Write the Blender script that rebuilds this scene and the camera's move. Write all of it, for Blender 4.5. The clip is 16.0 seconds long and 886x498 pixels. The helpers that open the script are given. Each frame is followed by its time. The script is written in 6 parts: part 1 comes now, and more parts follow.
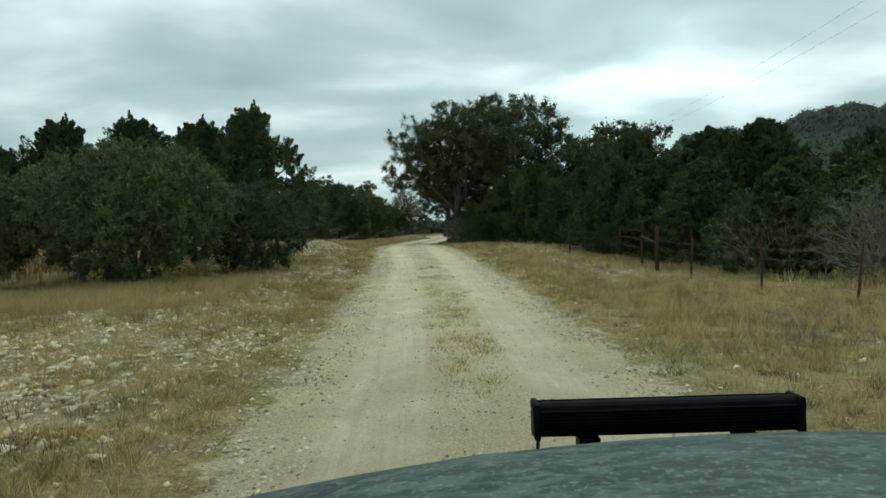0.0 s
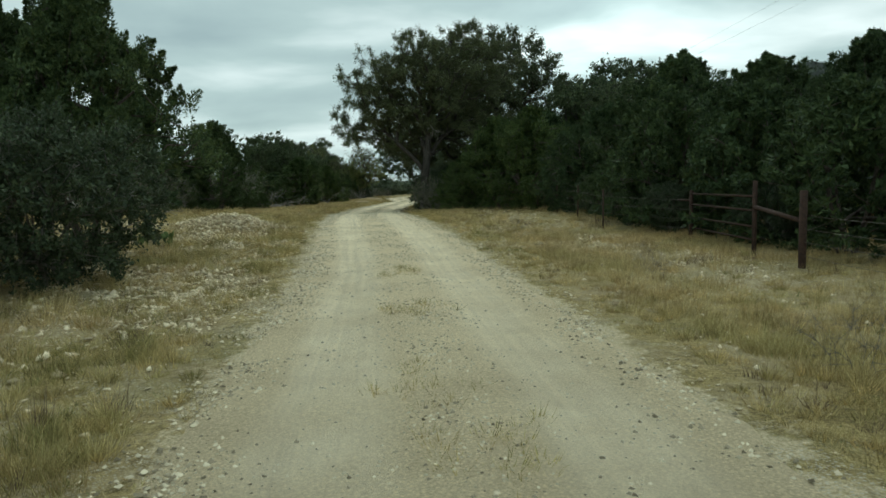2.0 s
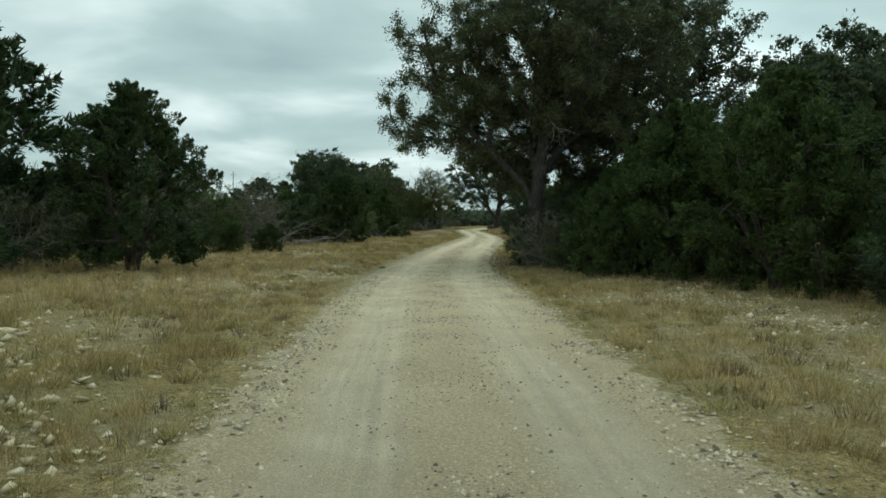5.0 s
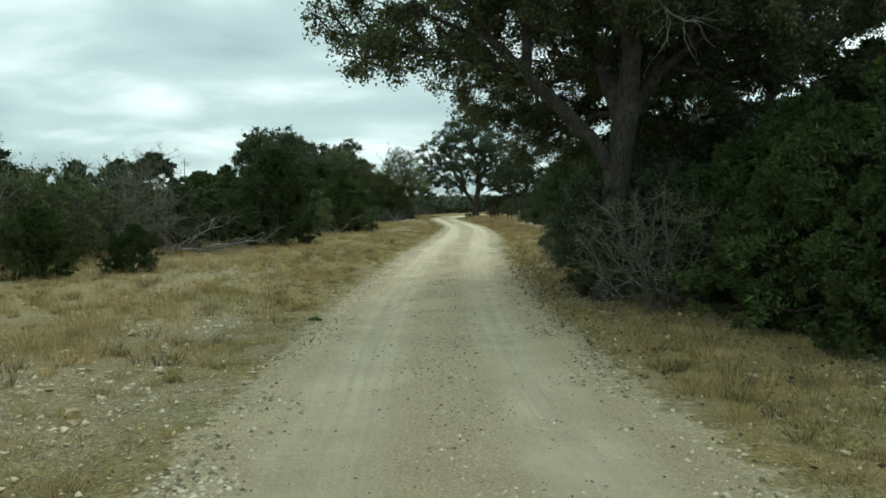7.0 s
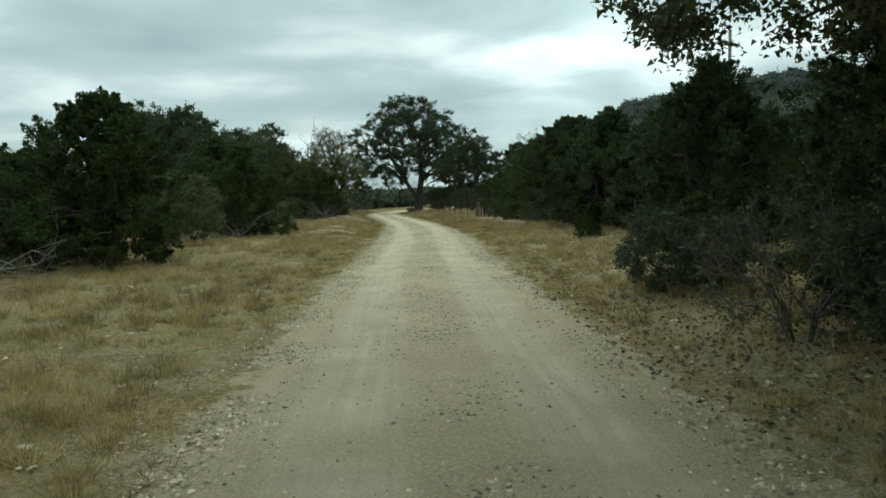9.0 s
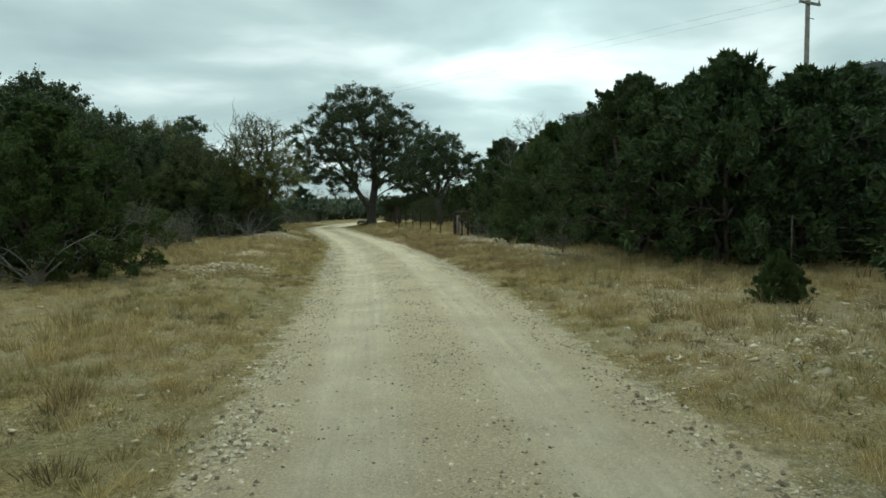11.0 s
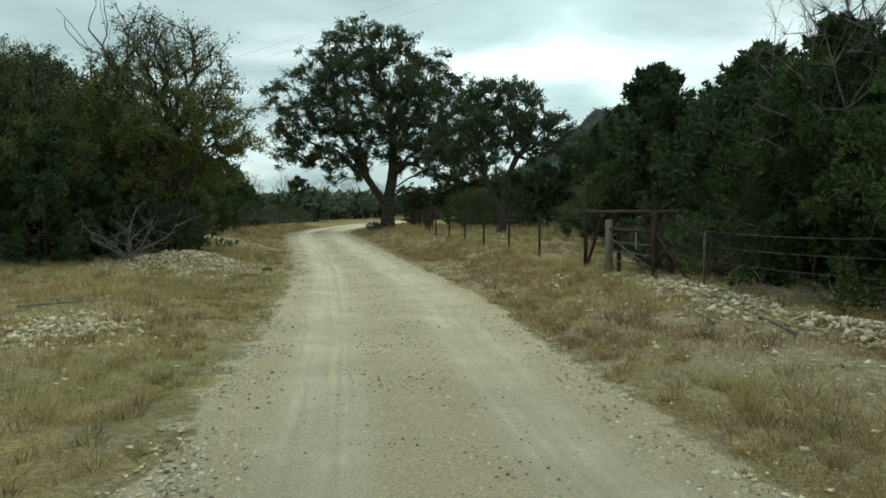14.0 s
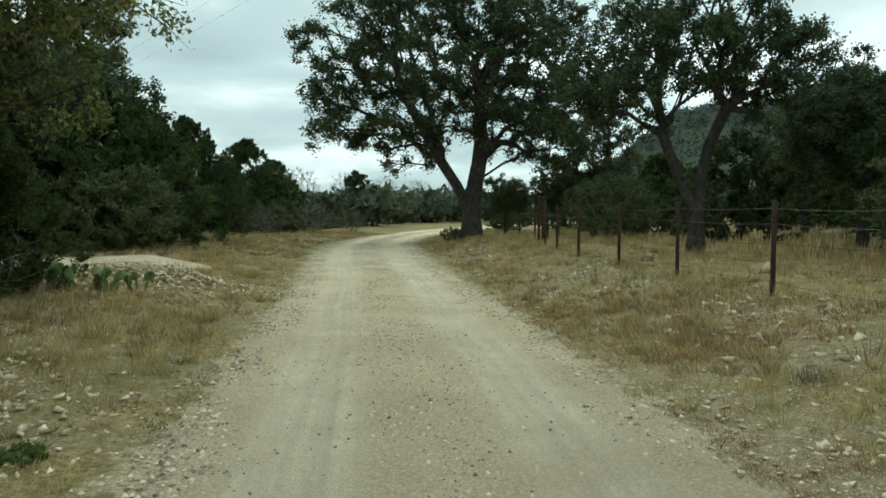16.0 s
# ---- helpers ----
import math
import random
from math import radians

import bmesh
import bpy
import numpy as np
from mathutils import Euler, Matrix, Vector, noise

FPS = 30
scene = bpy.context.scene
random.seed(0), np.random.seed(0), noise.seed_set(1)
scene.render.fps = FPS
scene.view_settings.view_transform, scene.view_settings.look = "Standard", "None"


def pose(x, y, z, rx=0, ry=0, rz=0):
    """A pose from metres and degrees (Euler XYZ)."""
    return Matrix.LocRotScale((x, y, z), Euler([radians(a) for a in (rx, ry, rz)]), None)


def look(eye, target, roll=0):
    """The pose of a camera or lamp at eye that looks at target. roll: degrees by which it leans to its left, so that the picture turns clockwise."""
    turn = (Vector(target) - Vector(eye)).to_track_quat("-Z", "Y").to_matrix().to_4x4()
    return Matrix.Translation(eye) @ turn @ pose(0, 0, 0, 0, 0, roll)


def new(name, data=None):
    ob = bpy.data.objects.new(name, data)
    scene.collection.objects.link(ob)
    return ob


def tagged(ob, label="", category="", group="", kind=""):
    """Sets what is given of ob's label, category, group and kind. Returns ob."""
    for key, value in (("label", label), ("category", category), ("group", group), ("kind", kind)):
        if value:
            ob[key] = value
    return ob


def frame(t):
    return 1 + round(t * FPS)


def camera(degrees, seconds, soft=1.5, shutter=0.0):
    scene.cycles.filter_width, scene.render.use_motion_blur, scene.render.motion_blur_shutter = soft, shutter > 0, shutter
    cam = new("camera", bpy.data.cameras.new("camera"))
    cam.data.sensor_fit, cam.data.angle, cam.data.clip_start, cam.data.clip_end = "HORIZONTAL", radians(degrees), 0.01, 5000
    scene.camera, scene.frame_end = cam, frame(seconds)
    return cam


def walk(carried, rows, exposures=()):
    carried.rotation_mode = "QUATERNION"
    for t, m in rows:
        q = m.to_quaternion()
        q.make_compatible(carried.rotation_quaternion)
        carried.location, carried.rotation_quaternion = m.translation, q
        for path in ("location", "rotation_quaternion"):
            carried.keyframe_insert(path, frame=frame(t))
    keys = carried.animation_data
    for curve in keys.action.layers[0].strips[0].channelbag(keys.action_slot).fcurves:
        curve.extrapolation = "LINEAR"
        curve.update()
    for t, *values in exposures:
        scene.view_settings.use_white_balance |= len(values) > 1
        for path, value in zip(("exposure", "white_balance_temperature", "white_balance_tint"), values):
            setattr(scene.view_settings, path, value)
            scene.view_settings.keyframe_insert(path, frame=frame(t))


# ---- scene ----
cam = camera(64.8, 16.0, soft=1.6)
PATH = [
    (0.0, -0.000, -0.000, 1.600, -2.00, -1.91, -0.77),
    (0.5, 0.017, 2.434, 1.606, -2.58, -3.81, -0.66),
    (1.0, 0.025, 4.931, 1.627, -3.41, -4.91, -0.65),
    (1.5, 0.020, 7.545, 1.656, -4.64, -5.07, -0.44),
    (2.0, -0.007, 10.259, 1.703, -5.19, -5.21, -1.10),
    (2.5, -0.045, 12.965, 1.732, -3.45, -3.24, 0.02),
    (3.0, -0.079, 15.710, 1.739, -1.81, -3.10, 0.61),
    (3.5, -0.119, 18.559, 1.762, 0.31, -3.63, 0.66),
    (3.7, -0.140, 19.733, 1.775, 0.82, -2.96, 0.51),
    (6.0, -0.502, 34.651, 2.142, -0.65, -2.84, 1.41),
    (6.5, -0.662, 37.563, 2.084, -1.48, -3.86, 0.78),
    (7.0, -0.826, 40.498, 2.030, -2.35, -3.95, -0.03),
    (7.5, -0.931, 43.572, 1.965, -3.63, -4.04, 0.11),
    (8.0, -0.983, 46.708, 1.892, -5.42, -3.37, -0.70),
    (8.5, -0.944, 49.759, 1.761, -6.65, -4.31, -0.72),
    (10.8, -0.085, 65.508, 1.701, -11.82, -4.31, -1.04),
    (11.0, 0.024, 66.957, 1.698, -12.03, -3.56, -0.47),
    (11.5, 0.322, 70.624, 1.676, -11.49, -2.45, 0.18),
    (12.0, 0.692, 74.290, 1.616, -10.72, -3.32, 0.65),
    (12.5, 1.110, 78.016, 1.592, -11.55, -3.71, -0.51),
    (13.0, 1.509, 81.787, 1.591, -11.39, -3.41, -0.24),
    (13.5, 1.893, 85.667, 1.583, -11.00, -3.78, -0.00),
    (14.0, 2.306, 89.654, 1.521, -10.95, -3.74, 0.01),
    (14.5, 2.651, 93.711, 1.440, -10.12, -3.47, 0.13),
    (15.0, 2.930, 97.662, 1.368, -8.69, -3.14, 0.28),
    (15.5, 3.153, 101.508, 1.274, -7.07, -3.12, 0.51),
    (16.0, 3.369, 105.248, 1.195, -5.29, -3.40, 0.11),
]
walk(cam, [(t, pose(x, y, z, 90 + pitch, 0, yaw) @ pose(0, 0, 0, 0, 0, roll)) for t, x, y, z, yaw, pitch, roll in PATH],
     exposures=((0.0, 0.01, 6120, 3), (3.5, 0.01, 6120, 3), (6.3, 0.1, 6120, 3), (7.2, 0.33, 6120, 3), (8.0, 0.25, 6120, 3), (8.7, 0.05, 6120, 3), (11.0, 0.11, 6120, 3), (13.0, 0.13, 6120, 3), (15.0, 0.26, 6120, 3), (16.0, 0.32, 6120, 3)))

# ---- sky and sun: overcast, with a brighter patch of cloud ahead to the right ----
SUN_AZ, SUN_EL = radians(19), radians(58)
world = bpy.data.worlds.new("overcast_sky")
scene.world = world
world.use_nodes = True
wn, wl = world.node_tree.nodes, world.node_tree.links
wn.clear()


def wnode(kind, **values):
    n = wn.new(kind)
    for key, value in values.items():
        n.inputs[key].default_value = value
    return n


def wmath(op, a, b=None, c=None):
    n = wn.new("ShaderNodeMath")
    n.operation = op
    for i, v in enumerate((a, b, c)):
        if v is None:
            continue
        if isinstance(v, (int, float)):
            n.inputs[i].default_value = v
        else:
            wl.new(v, n.inputs[i])
    return n.outputs[0]


coord = wn.new("ShaderNodeTexCoord")
sep = wn.new("ShaderNodeSeparateXYZ")
wl.new(coord.outputs["Generated"], sep.inputs[0])
up = wmath("MAXIMUM", sep.outputs[2], 0.0)
flat = wmath("ADD", up, 0.20)
comb = wn.new("ShaderNodeCombineXYZ")
wl.new(wmath("DIVIDE", sep.outputs[0], flat), comb.inputs[0])
wl.new(wmath("DIVIDE", sep.outputs[1], flat), comb.inputs[1])
stretch = wn.new("ShaderNodeMapping")
stretch.inputs["Scale"].default_value = (1.0, 1.15, 1.0)
stretch.inputs["Location"].default_value = (3.1, 1.7, 0.0)
wl.new(comb.outputs[0], stretch.inputs[0])
big = wnode("ShaderNodeTexNoise", Scale=1.25, Detail=5.0, Roughness=0.47, Distortion=0.25)
wl.new(stretch.outputs[0], big.inputs["Vector"])
ramp = wn.new("ShaderNodeValToRGB")
cr = ramp.color_ramp
cr.elements[0].position, cr.elements[0].color = 0.32, (0.375, 0.47, 0.468, 1)
cr.elements[1].position, cr.elements[1].color = 0.72, (0.92, 1.0, 0.96, 1)
mid = cr.elements.new(0.50)
mid.color = (0.50, 0.61, 0.585, 1)
wl.new(big.outputs["Fac"], ramp.inputs[0])
# thin cloud round the hidden sun
glow = wn.new("ShaderNodeVectorMath")
glow.operation = "DOT_PRODUCT"
wl.new(coord.outputs["Generated"], glow.inputs[0])
glow_el = radians(12.5)
glow.inputs[1].default_value = (math.sin(SUN_AZ) * math.cos(glow_el), math.cos(SUN_AZ) * math.cos(glow_el), math.sin(glow_el))
lobe = wmath("POWER", wmath("MAXIMUM", glow.outputs["Value"], 0.0), 80.0)
gain = wmath("ADD", wmath("MULTIPLY", wmath("MULTIPLY", lobe, big.outputs["Fac"]), 0.65), 0.94)
clouds = wn.new("ShaderNodeVectorMath")
clouds.operation = "SCALE"
wl.new(ramp.outputs[0], clouds.inputs[0])
wl.new(gain, clouds.inputs["Scale"])
sky = wn.new("ShaderNodeTexSky")
sky.sky_type = "NISHITA"
sky.sun_disc = False
sky.sun_elevation, sky.sun_rotation = SUN_EL, SUN_AZ
skyscale = wn.new("ShaderNodeVectorMath")
skyscale.operation = "SCALE"
wl.new(sky.outputs[0], skyscale.inputs[0])
skyscale.inputs["Scale"].default_value = 0.08
mixs = wn.new("ShaderNodeMix")
mixs.data_type = "RGBA"
mixs.inputs["Factor"].default_value = 0.94
wl.new(skyscale.outputs[0], mixs.inputs["A"])
wl.new(clouds.outputs[0], mixs.inputs["B"])
back = wnode("ShaderNodeBackground", Strength=1.1)
wl.new(mixs.outputs["Result"], back.inputs[0])
wout = wn.new("ShaderNodeOutputWorld")
wl.new(back.outputs[0], wout.inputs[0])

sun = new("sun", bpy.data.lights.new("sun", "SUN"))
sun.data.energy, sun.data.angle, sun.data.color = 0.6, radians(40), (1.0, 0.96, 0.9)
sun.matrix_world = look((40 * math.sin(SUN_AZ), 40 * math.cos(SUN_AZ), 40 * math.tan(SUN_EL)), (0, 0, 0))


# ---- materials ----
class Mat:
    """A small builder for node materials."""

    def __init__(self, name, rough=0.9, metal=0.0, spec=0.3):
        self.m = bpy.data.materials.new(name)
        self.m.use_nodes = True
        self.n, self.l = self.m.node_tree.nodes, self.m.node_tree.links
        self.b = self.n["Principled BSDF"]
        self.b.inputs["Roughness"].default_value = rough
        self.b.inputs["Metallic"].default_value = metal
        self.b.inputs["Specular IOR Level"].default_value = spec
        self.pos = self.n.new("ShaderNodeTexCoord").outputs["Object"]

    def world_pos(self):
        self.pos = self.n.new("ShaderNodeNewGeometry").outputs["Position"]
        return self

    def noise(self, scale, detail=4.0, rough=0.55, distort=0.0, out="Fac", vec=None):
        t = self.n.new("ShaderNodeTexNoise")
        t.inputs["Scale"].default_value, t.inputs["Detail"].default_value = scale, detail
        t.inputs["Roughness"].default_value, t.inputs["Distortion"].default_value = rough, distort
        self.l.new(vec or self.pos, t.inputs["Vector"])
        return t.outputs[out]

    def voronoi(self, scale, out="Distance", feature="F1"):
        t = self.n.new("ShaderNodeTexVoronoi")
        t.feature = feature
        t.inputs["Scale"].default_value = scale
        self.l.new(self.pos, t.inputs["Vector"])
        return t.outputs[out]

    def island(self):
        return self.n.new("ShaderNodeNewGeometry").outputs["Random Per Island"]

    def object_random(self):
        return self.n.new("ShaderNodeObjectInfo").outputs["Random"]

    def attribute(self, name):
        t = self.n.new("ShaderNodeAttribute")
        t.attribute_name = name
        return t.outputs["Fac"]

    def ramp(self, fac, *stops):
        t = self.n.new("ShaderNodeValToRGB")
        els = t.color_ramp.elements
        while len(els) < len(stops):
            els.new(0.5)
        for e, (p, c) in zip(els, stops):
            e.position = p
            e.color = (*c, 1) if isinstance(c, tuple) else (c, c, c, 1)
        self.l.new(fac, t.inputs[0])
        return t.outputs[0]

    def mix(self, fac, a, b, blend="MIX"):
        t = self.n.new("ShaderNodeMix")
        t.data_type, t.blend_type = "RGBA", blend
        for socket, v in ((t.inputs["Factor"], fac), (t.inputs["A"], a), (t.inputs["B"], b)):
            if isinstance(v, (int, float)):
                socket.default_value = v
            elif isinstance(v, tuple):
                socket.default_value = (*v, 1)
            else:
                self.l.new(v, socket)
        return t.outputs["Result"]

    def math(self, op, a, b=0.0):
        t = self.n.new("ShaderNodeMath")
        t.operation = op
        for socket, v in zip(t.inputs, (a, b)):
            if isinstance(v, (int, float)):
                socket.default_value = v
            else:
                self.l.new(v, socket)
        return t.outputs[0]

    def color(self, c):
        if isinstance(c, tuple):
            self.b.inputs["Base Color"].default_value = (*c, 1)
        else:
            self.l.new(c, self.b.inputs["Base Color"])
        self.base = c
        return self

    def rough(self, v):
        self.l.new(v, self.b.inputs["Roughness"])
        return self

    def bump(self, h, strength=0.4, distance=0.02):
        t = self.n.new("ShaderNodeBump")
        t.inputs["Strength"].default_value, t.inputs["Distance"].default_value = strength, distance
        self.l.new(h, t.inputs["Height"])
        self.l.new(t.outputs[0], self.b.inputs["Normal"])
        return self

    def thin(self, part=0.3):
        """Leaves let some light through."""
        tr = self.n.new("ShaderNodeBsdfTranslucent")
        self.l.new(self.base, tr.inputs[0])
        ms = self.n.new("ShaderNodeMixShader")
        ms.inputs[0].default_value = part
        out = self.n["Material Output"]
        self.l.new(self.b.outputs[0], ms.inputs[1])
        self.l.new(tr.outputs[0], ms.inputs[2])
        self.l.new(ms.outputs[0], out.inputs[0])
        return self


def leaf_material(name, dark, light, part=0.25, rough=0.6, odd=None):
    m = Mat(name, rough, spec=0.25)
    tone = m.ramp(m.island(), (0.0, dark), (0.75, light), (1.0, odd or light))
    blotch = m.ramp(m.noise(0.9, 2.0), (0.3, 0.72), (0.7, 1.2))
    each = m.ramp(m.object_random(), (0.0, (0.85, 0.88, 0.85)), (1.0, (1.15, 1.1, 1.0)))
    return m.color(m.mix(1.0, m.mix(1.0, tone, blotch, "MULTIPLY"), each, "MULTIPLY")).thin(part).m


def bark_material(name, dark, light):
    m = Mat(name, 0.95, spec=0.15)
    m.pos = m.n.new("ShaderNodeTexCoord").outputs["Object"]
    long = m.n.new("ShaderNodeMapping")
    long.inputs["Scale"].default_value = (1.0, 1.0, 0.22)
    m.l.new(m.pos, long.inputs[0])
    n = m.noise(26, 7, 0.72, 1.2, vec=long.outputs[0])
    lichen = m.ramp(m.noise(3.5, 5, 0.65), (0.50, 0.0), (0.68, 0.5))
    m.color(m.mix(lichen, m.ramp(n, (0.36, dark), (0.64, light)), tuple(min(1.0, c * 1.7) for c in light)))
    return m.bump(n, 1.0, 0.05).m


OAK_LEAF = leaf_material("oak_leaf", (0.042, 0.062, 0.032), (0.100, 0.136, 0.064), 0.30, odd=(0.135, 0.160, 0.080))
OAK_LEAF_GREY = leaf_material("oak_leaf_grey", (0.056, 0.076, 0.038), (0.130, 0.154, 0.076), 0.30, odd=(0.170, 0.180, 0.090))
OAK_LEAF_YELLOW = leaf_material("elm_leaf", (0.078, 0.108, 0.040), (0.19, 0.225, 0.080), 0.38, odd=(0.27, 0.23, 0.08))
JUNIPER_LEAF = leaf_material("juniper_leaf", (0.034, 0.058, 0.027), (0.088, 0.130, 0.052), 0.22, odd=(0.125, 0.160, 0.062))
JUNIPER_GREEN = leaf_material("juniper_leaf_green", (0.036, 0.064, 0.026), (0.104, 0.150, 0.048), 0.25, odd=(0.155, 0.195, 0.060))
SHRUB_LEAF = leaf_material("shrub_leaf", (0.080, 0.108, 0.046), (0.190, 0.225, 0.100), 0.32)
DARK_SHRUB_LEAF = leaf_material("dark_shrub_leaf", (0.038, 0.058, 0.034), (0.092, 0.122, 0.064), 0.25)
FRESH_LEAF = leaf_material("fresh_leaf", (0.085, 0.13, 0.042), (0.22, 0.29, 0.095), 0.35)
# far wood: leaf colour paler and greyer, to carry the haze of distance
HAZED_FAR_LEAF = leaf_material("far_wood_leaf_hazed", (0.070, 0.092, 0.060), (0.138, 0.162, 0.104), 0.3)
# junipers at the bend: leaves lightened in place of thin haze before them
HAZED_BEND_LEAF = leaf_material("bend_juniper_leaf_hazed", (0.050, 0.076, 0.036), (0.118, 0.152, 0.070), 0.3)
HILL_LEAF = leaf_material("hill_scrub_leaf", (0.036, 0.054, 0.034), (0.060, 0.082, 0.050), 0.1)
BARK = bark_material("oak_bark", (0.026, 0.023, 0.020), (0.115, 0.102, 0.088))
CEDAR_BARK = bark_material("juniper_bark", (0.05, 0.04, 0.034), (0.17, 0.14, 0.12))
DEAD_WOOD = bark_material("dead_wood", (0.16, 0.145, 0.13), (0.42, 0.39, 0.36))
TWIG = bark_material("grey_twig", (0.135, 0.12, 0.104), (0.31, 0.282, 0.248))
PALE_TWIG = bark_material("pale_twig", (0.20, 0.185, 0.165), (0.40, 0.375, 0.34))
LITTER = leaf_material("fallen_leaf", (0.11, 0.08, 0.052), (0.34, 0.265, 0.18), 0.1, 0.85)

# straw-coloured grass: every blade its own tone, the patches drier or greener
g = Mat("dry_grass", 0.8, spec=0.2).world_pos()
straw = g.ramp(g.island(), (0.0, (0.31, 0.255, 0.135)), (0.5, (0.55, 0.445, 0.24)), (1.0, (0.76, 0.67, 0.43)))
patch = g.ramp(g.noise(0.45, 3.0), (0.34, (0.84, 0.87, 0.72)), (0.46, (1.0, 0.97, 0.90)), (0.65, (1.1, 1.0, 0.88)))
tuft = g.ramp(g.attribute("tone"), (0.0, (0.46, 0.43, 0.38)), (0.25, (0.80, 0.78, 0.72)), (0.6, (1.0, 0.98, 0.92)), (1.0, (1.2, 1.16, 1.08)))
DRY_GRASS = g.color(g.mix(1.0, g.mix(1.0, straw, patch, "MULTIPLY"), tuft, "MULTIPLY")).thin(0.3).m
g = Mat("verge_grass", 0.8, spec=0.2).world_pos()
straw = g.ramp(g.island(), (0.0, (0.25, 0.215, 0.10)), (0.5, (0.51, 0.43, 0.21)), (1.0, (0.76, 0.66, 0.38)))
g.color(g.mix(1.0, straw, g.ramp(g.noise(1.6, 3.0), (0.34, (0.62, 0.68, 0.56)), (0.47, (0.95, 0.96, 0.88)), (0.66, (1.14, 1.04, 0.95))), "MULTIPLY"))
VERGE_GRASS = g.color(g.mix(1.0, g.base, g.ramp(g.attribute("tone"), (0.0, (0.50, 0.48, 0.42)), (0.4, (0.92, 0.90, 0.84)), (1.0, (1.15, 1.1, 1.02))), "MULTIPLY")).thin(0.3).m
g = Mat("green_weed", 0.75, spec=0.2).world_pos()
DRAB_GREEN = g.color(g.ramp(g.island(), (0.0, (0.115, 0.135, 0.05)), (1.0, (0.29, 0.30, 0.125)))).thin(0.3).m
g = Mat("brown_weed", 0.85, spec=0.15).world_pos()
BROWN_WEED = g.color(g.ramp(g.island(), (0.0, (0.11, 0.08, 0.055)), (1.0, (0.27, 0.2, 0.12)))).thin(0.2).m
g = Mat("red_stem_grass", 0.85, spec=0.15).world_pos()
RED_GRASS = g.color(g.ramp(g.island(), (0.0, (0.22, 0.125, 0.07)), (0.6, (0.40, 0.255, 0.14)), (1.0, (0.55, 0.42, 0.25)))).thin(0.25).m

# ground: trodden dry turf, bare earth and limestone chips
g = Mat("dry_ground", 0.95, spec=0.15).world_pos()

straws = g.math("ADD", g.math("MULTIPLY", g.noise(17, 8, 0.78, 0.9), 0.65), g.math("MULTIPLY", g.noise(70, 5, 0.75, 0.5), 0.45))
turf = g.ramp(straws, (0.46, (0.15, 0.118, 0.055)), (0.57, (0.40, 0.308, 0.13)), (0.70, (0.73, 0.59, 0.285)))
turf = g.mix(1.0, turf, g.ramp(g.noise(2.3, 5, 0.6), (0.3, 0.72), (0.7, 1.18)), "MULTIPLY")
earth = g.ramp(g.noise(11, 8, 0.75), (0.36, (0.19, 0.145, 0.078)), (0.52, (0.42, 0.335, 0.195)), (0.66, (0.68, 0.57, 0.37)))
tan = g.mix(g.ramp(g.noise(0.75, 6, 0.68), (0.50, 0.0), (0.62, 0.8)), turf, earth)
green = g.mix(g.ramp(g.noise(0.4, 5, 0.62, 0.4), (0.50, 0.0), (0.70, 0.6)), tan, g.ramp(straws, (0.44, (0.14, 0.138, 0.062)), (0.7, (0.40, 0.375, 0.18))))
stony = g.n.new("ShaderNodeAttribute")
stony.attribute_name = "stony"
rocky = g.math("ADD", g.math("MULTIPLY", stony.outputs["Fac"], 0.34), g.noise(1.1, 6, 0.66, 0.6))
chips = g.math("MULTIPLY", g.math("MAXIMUM", g.ramp(g.voronoi(26.0), (0.20, 1.0), (0.32, 0.0)), g.ramp(g.voronoi(55.0), (0.22, 1.0), (0.34, 0.0))), g.ramp(rocky, (0.48, 0.0), (0.60, 1.0)))
green = g.mix(g.ramp(rocky, (0.58, 0.0), (0.80, 0.6)), green, earth)
spill = g.ramp(g.math("ADD", g.attribute("verge"), g.math("MULTIPLY", g.math("SUBTRACT", g.noise(3.4, 6, 0.7), 0.5), 2.2)), (0.48, 0.0), (0.72, 0.9))
green = g.mix(spill, green, g.ramp(g.noise(38, 6, 0.78), (0.36, (0.36, 0.285, 0.165)), (0.52, (0.66, 0.545, 0.345)), (0.66, (0.92, 0.79, 0.54))))
DRY_GROUND = g.color(g.mix(chips, green, g.ramp(g.noise(21, 3), (0.3, (0.42, 0.37, 0.27)), (0.7, (0.74, 0.67, 0.51))))).bump(g.mix(0.5, straws, g.noise(40, 5, 0.75)), 1.0, 0.04).m

# road: packed caliche, cleaner in the two wheel tracks, loose stone between and beside them
g = Mat("caliche_road", 0.93, spec=0.15).world_pos()
uv = g.n.new("ShaderNodeUVMap")
us = g.n.new("ShaderNodeSeparateXYZ")
g.l.new(uv.outputs[0], us.inputs[0])
wob = g.math("MULTIPLY", g.math("SUBTRACT", g.noise(0.35, 3), 0.5), 0.10)
across = g.math("ABSOLUTE", g.math("ADD", g.math("SUBTRACT", us.outputs[0], 0.5), wob))
track = g.ramp(across, (0.09, 0.0), (0.16, 1.0), (0.31, 1.0), (0.38, 0.0))
fine = g.ramp(g.noise(46, 6, 0.78), (0.34, (0.58, 0.49, 0.33)), (0.62, (0.98, 0.875, 0.64)))
packed = g.mix(1.0, g.ramp(g.noise(3.2, 8, 0.7), (0.3, (0.86, 0.74, 0.515)), (0.7, (0.97, 0.865, 0.63))), g.ramp(g.noise(75, 4, 0.75), (0.32, 0.80), (0.62, 1.10)), "MULTIPLY")
streak = g.n.new("ShaderNodeMapping")
streak.inputs["Scale"].default_value = (34.0, 0.5, 1.0)
g.l.new(uv.outputs[0], streak.inputs[0])
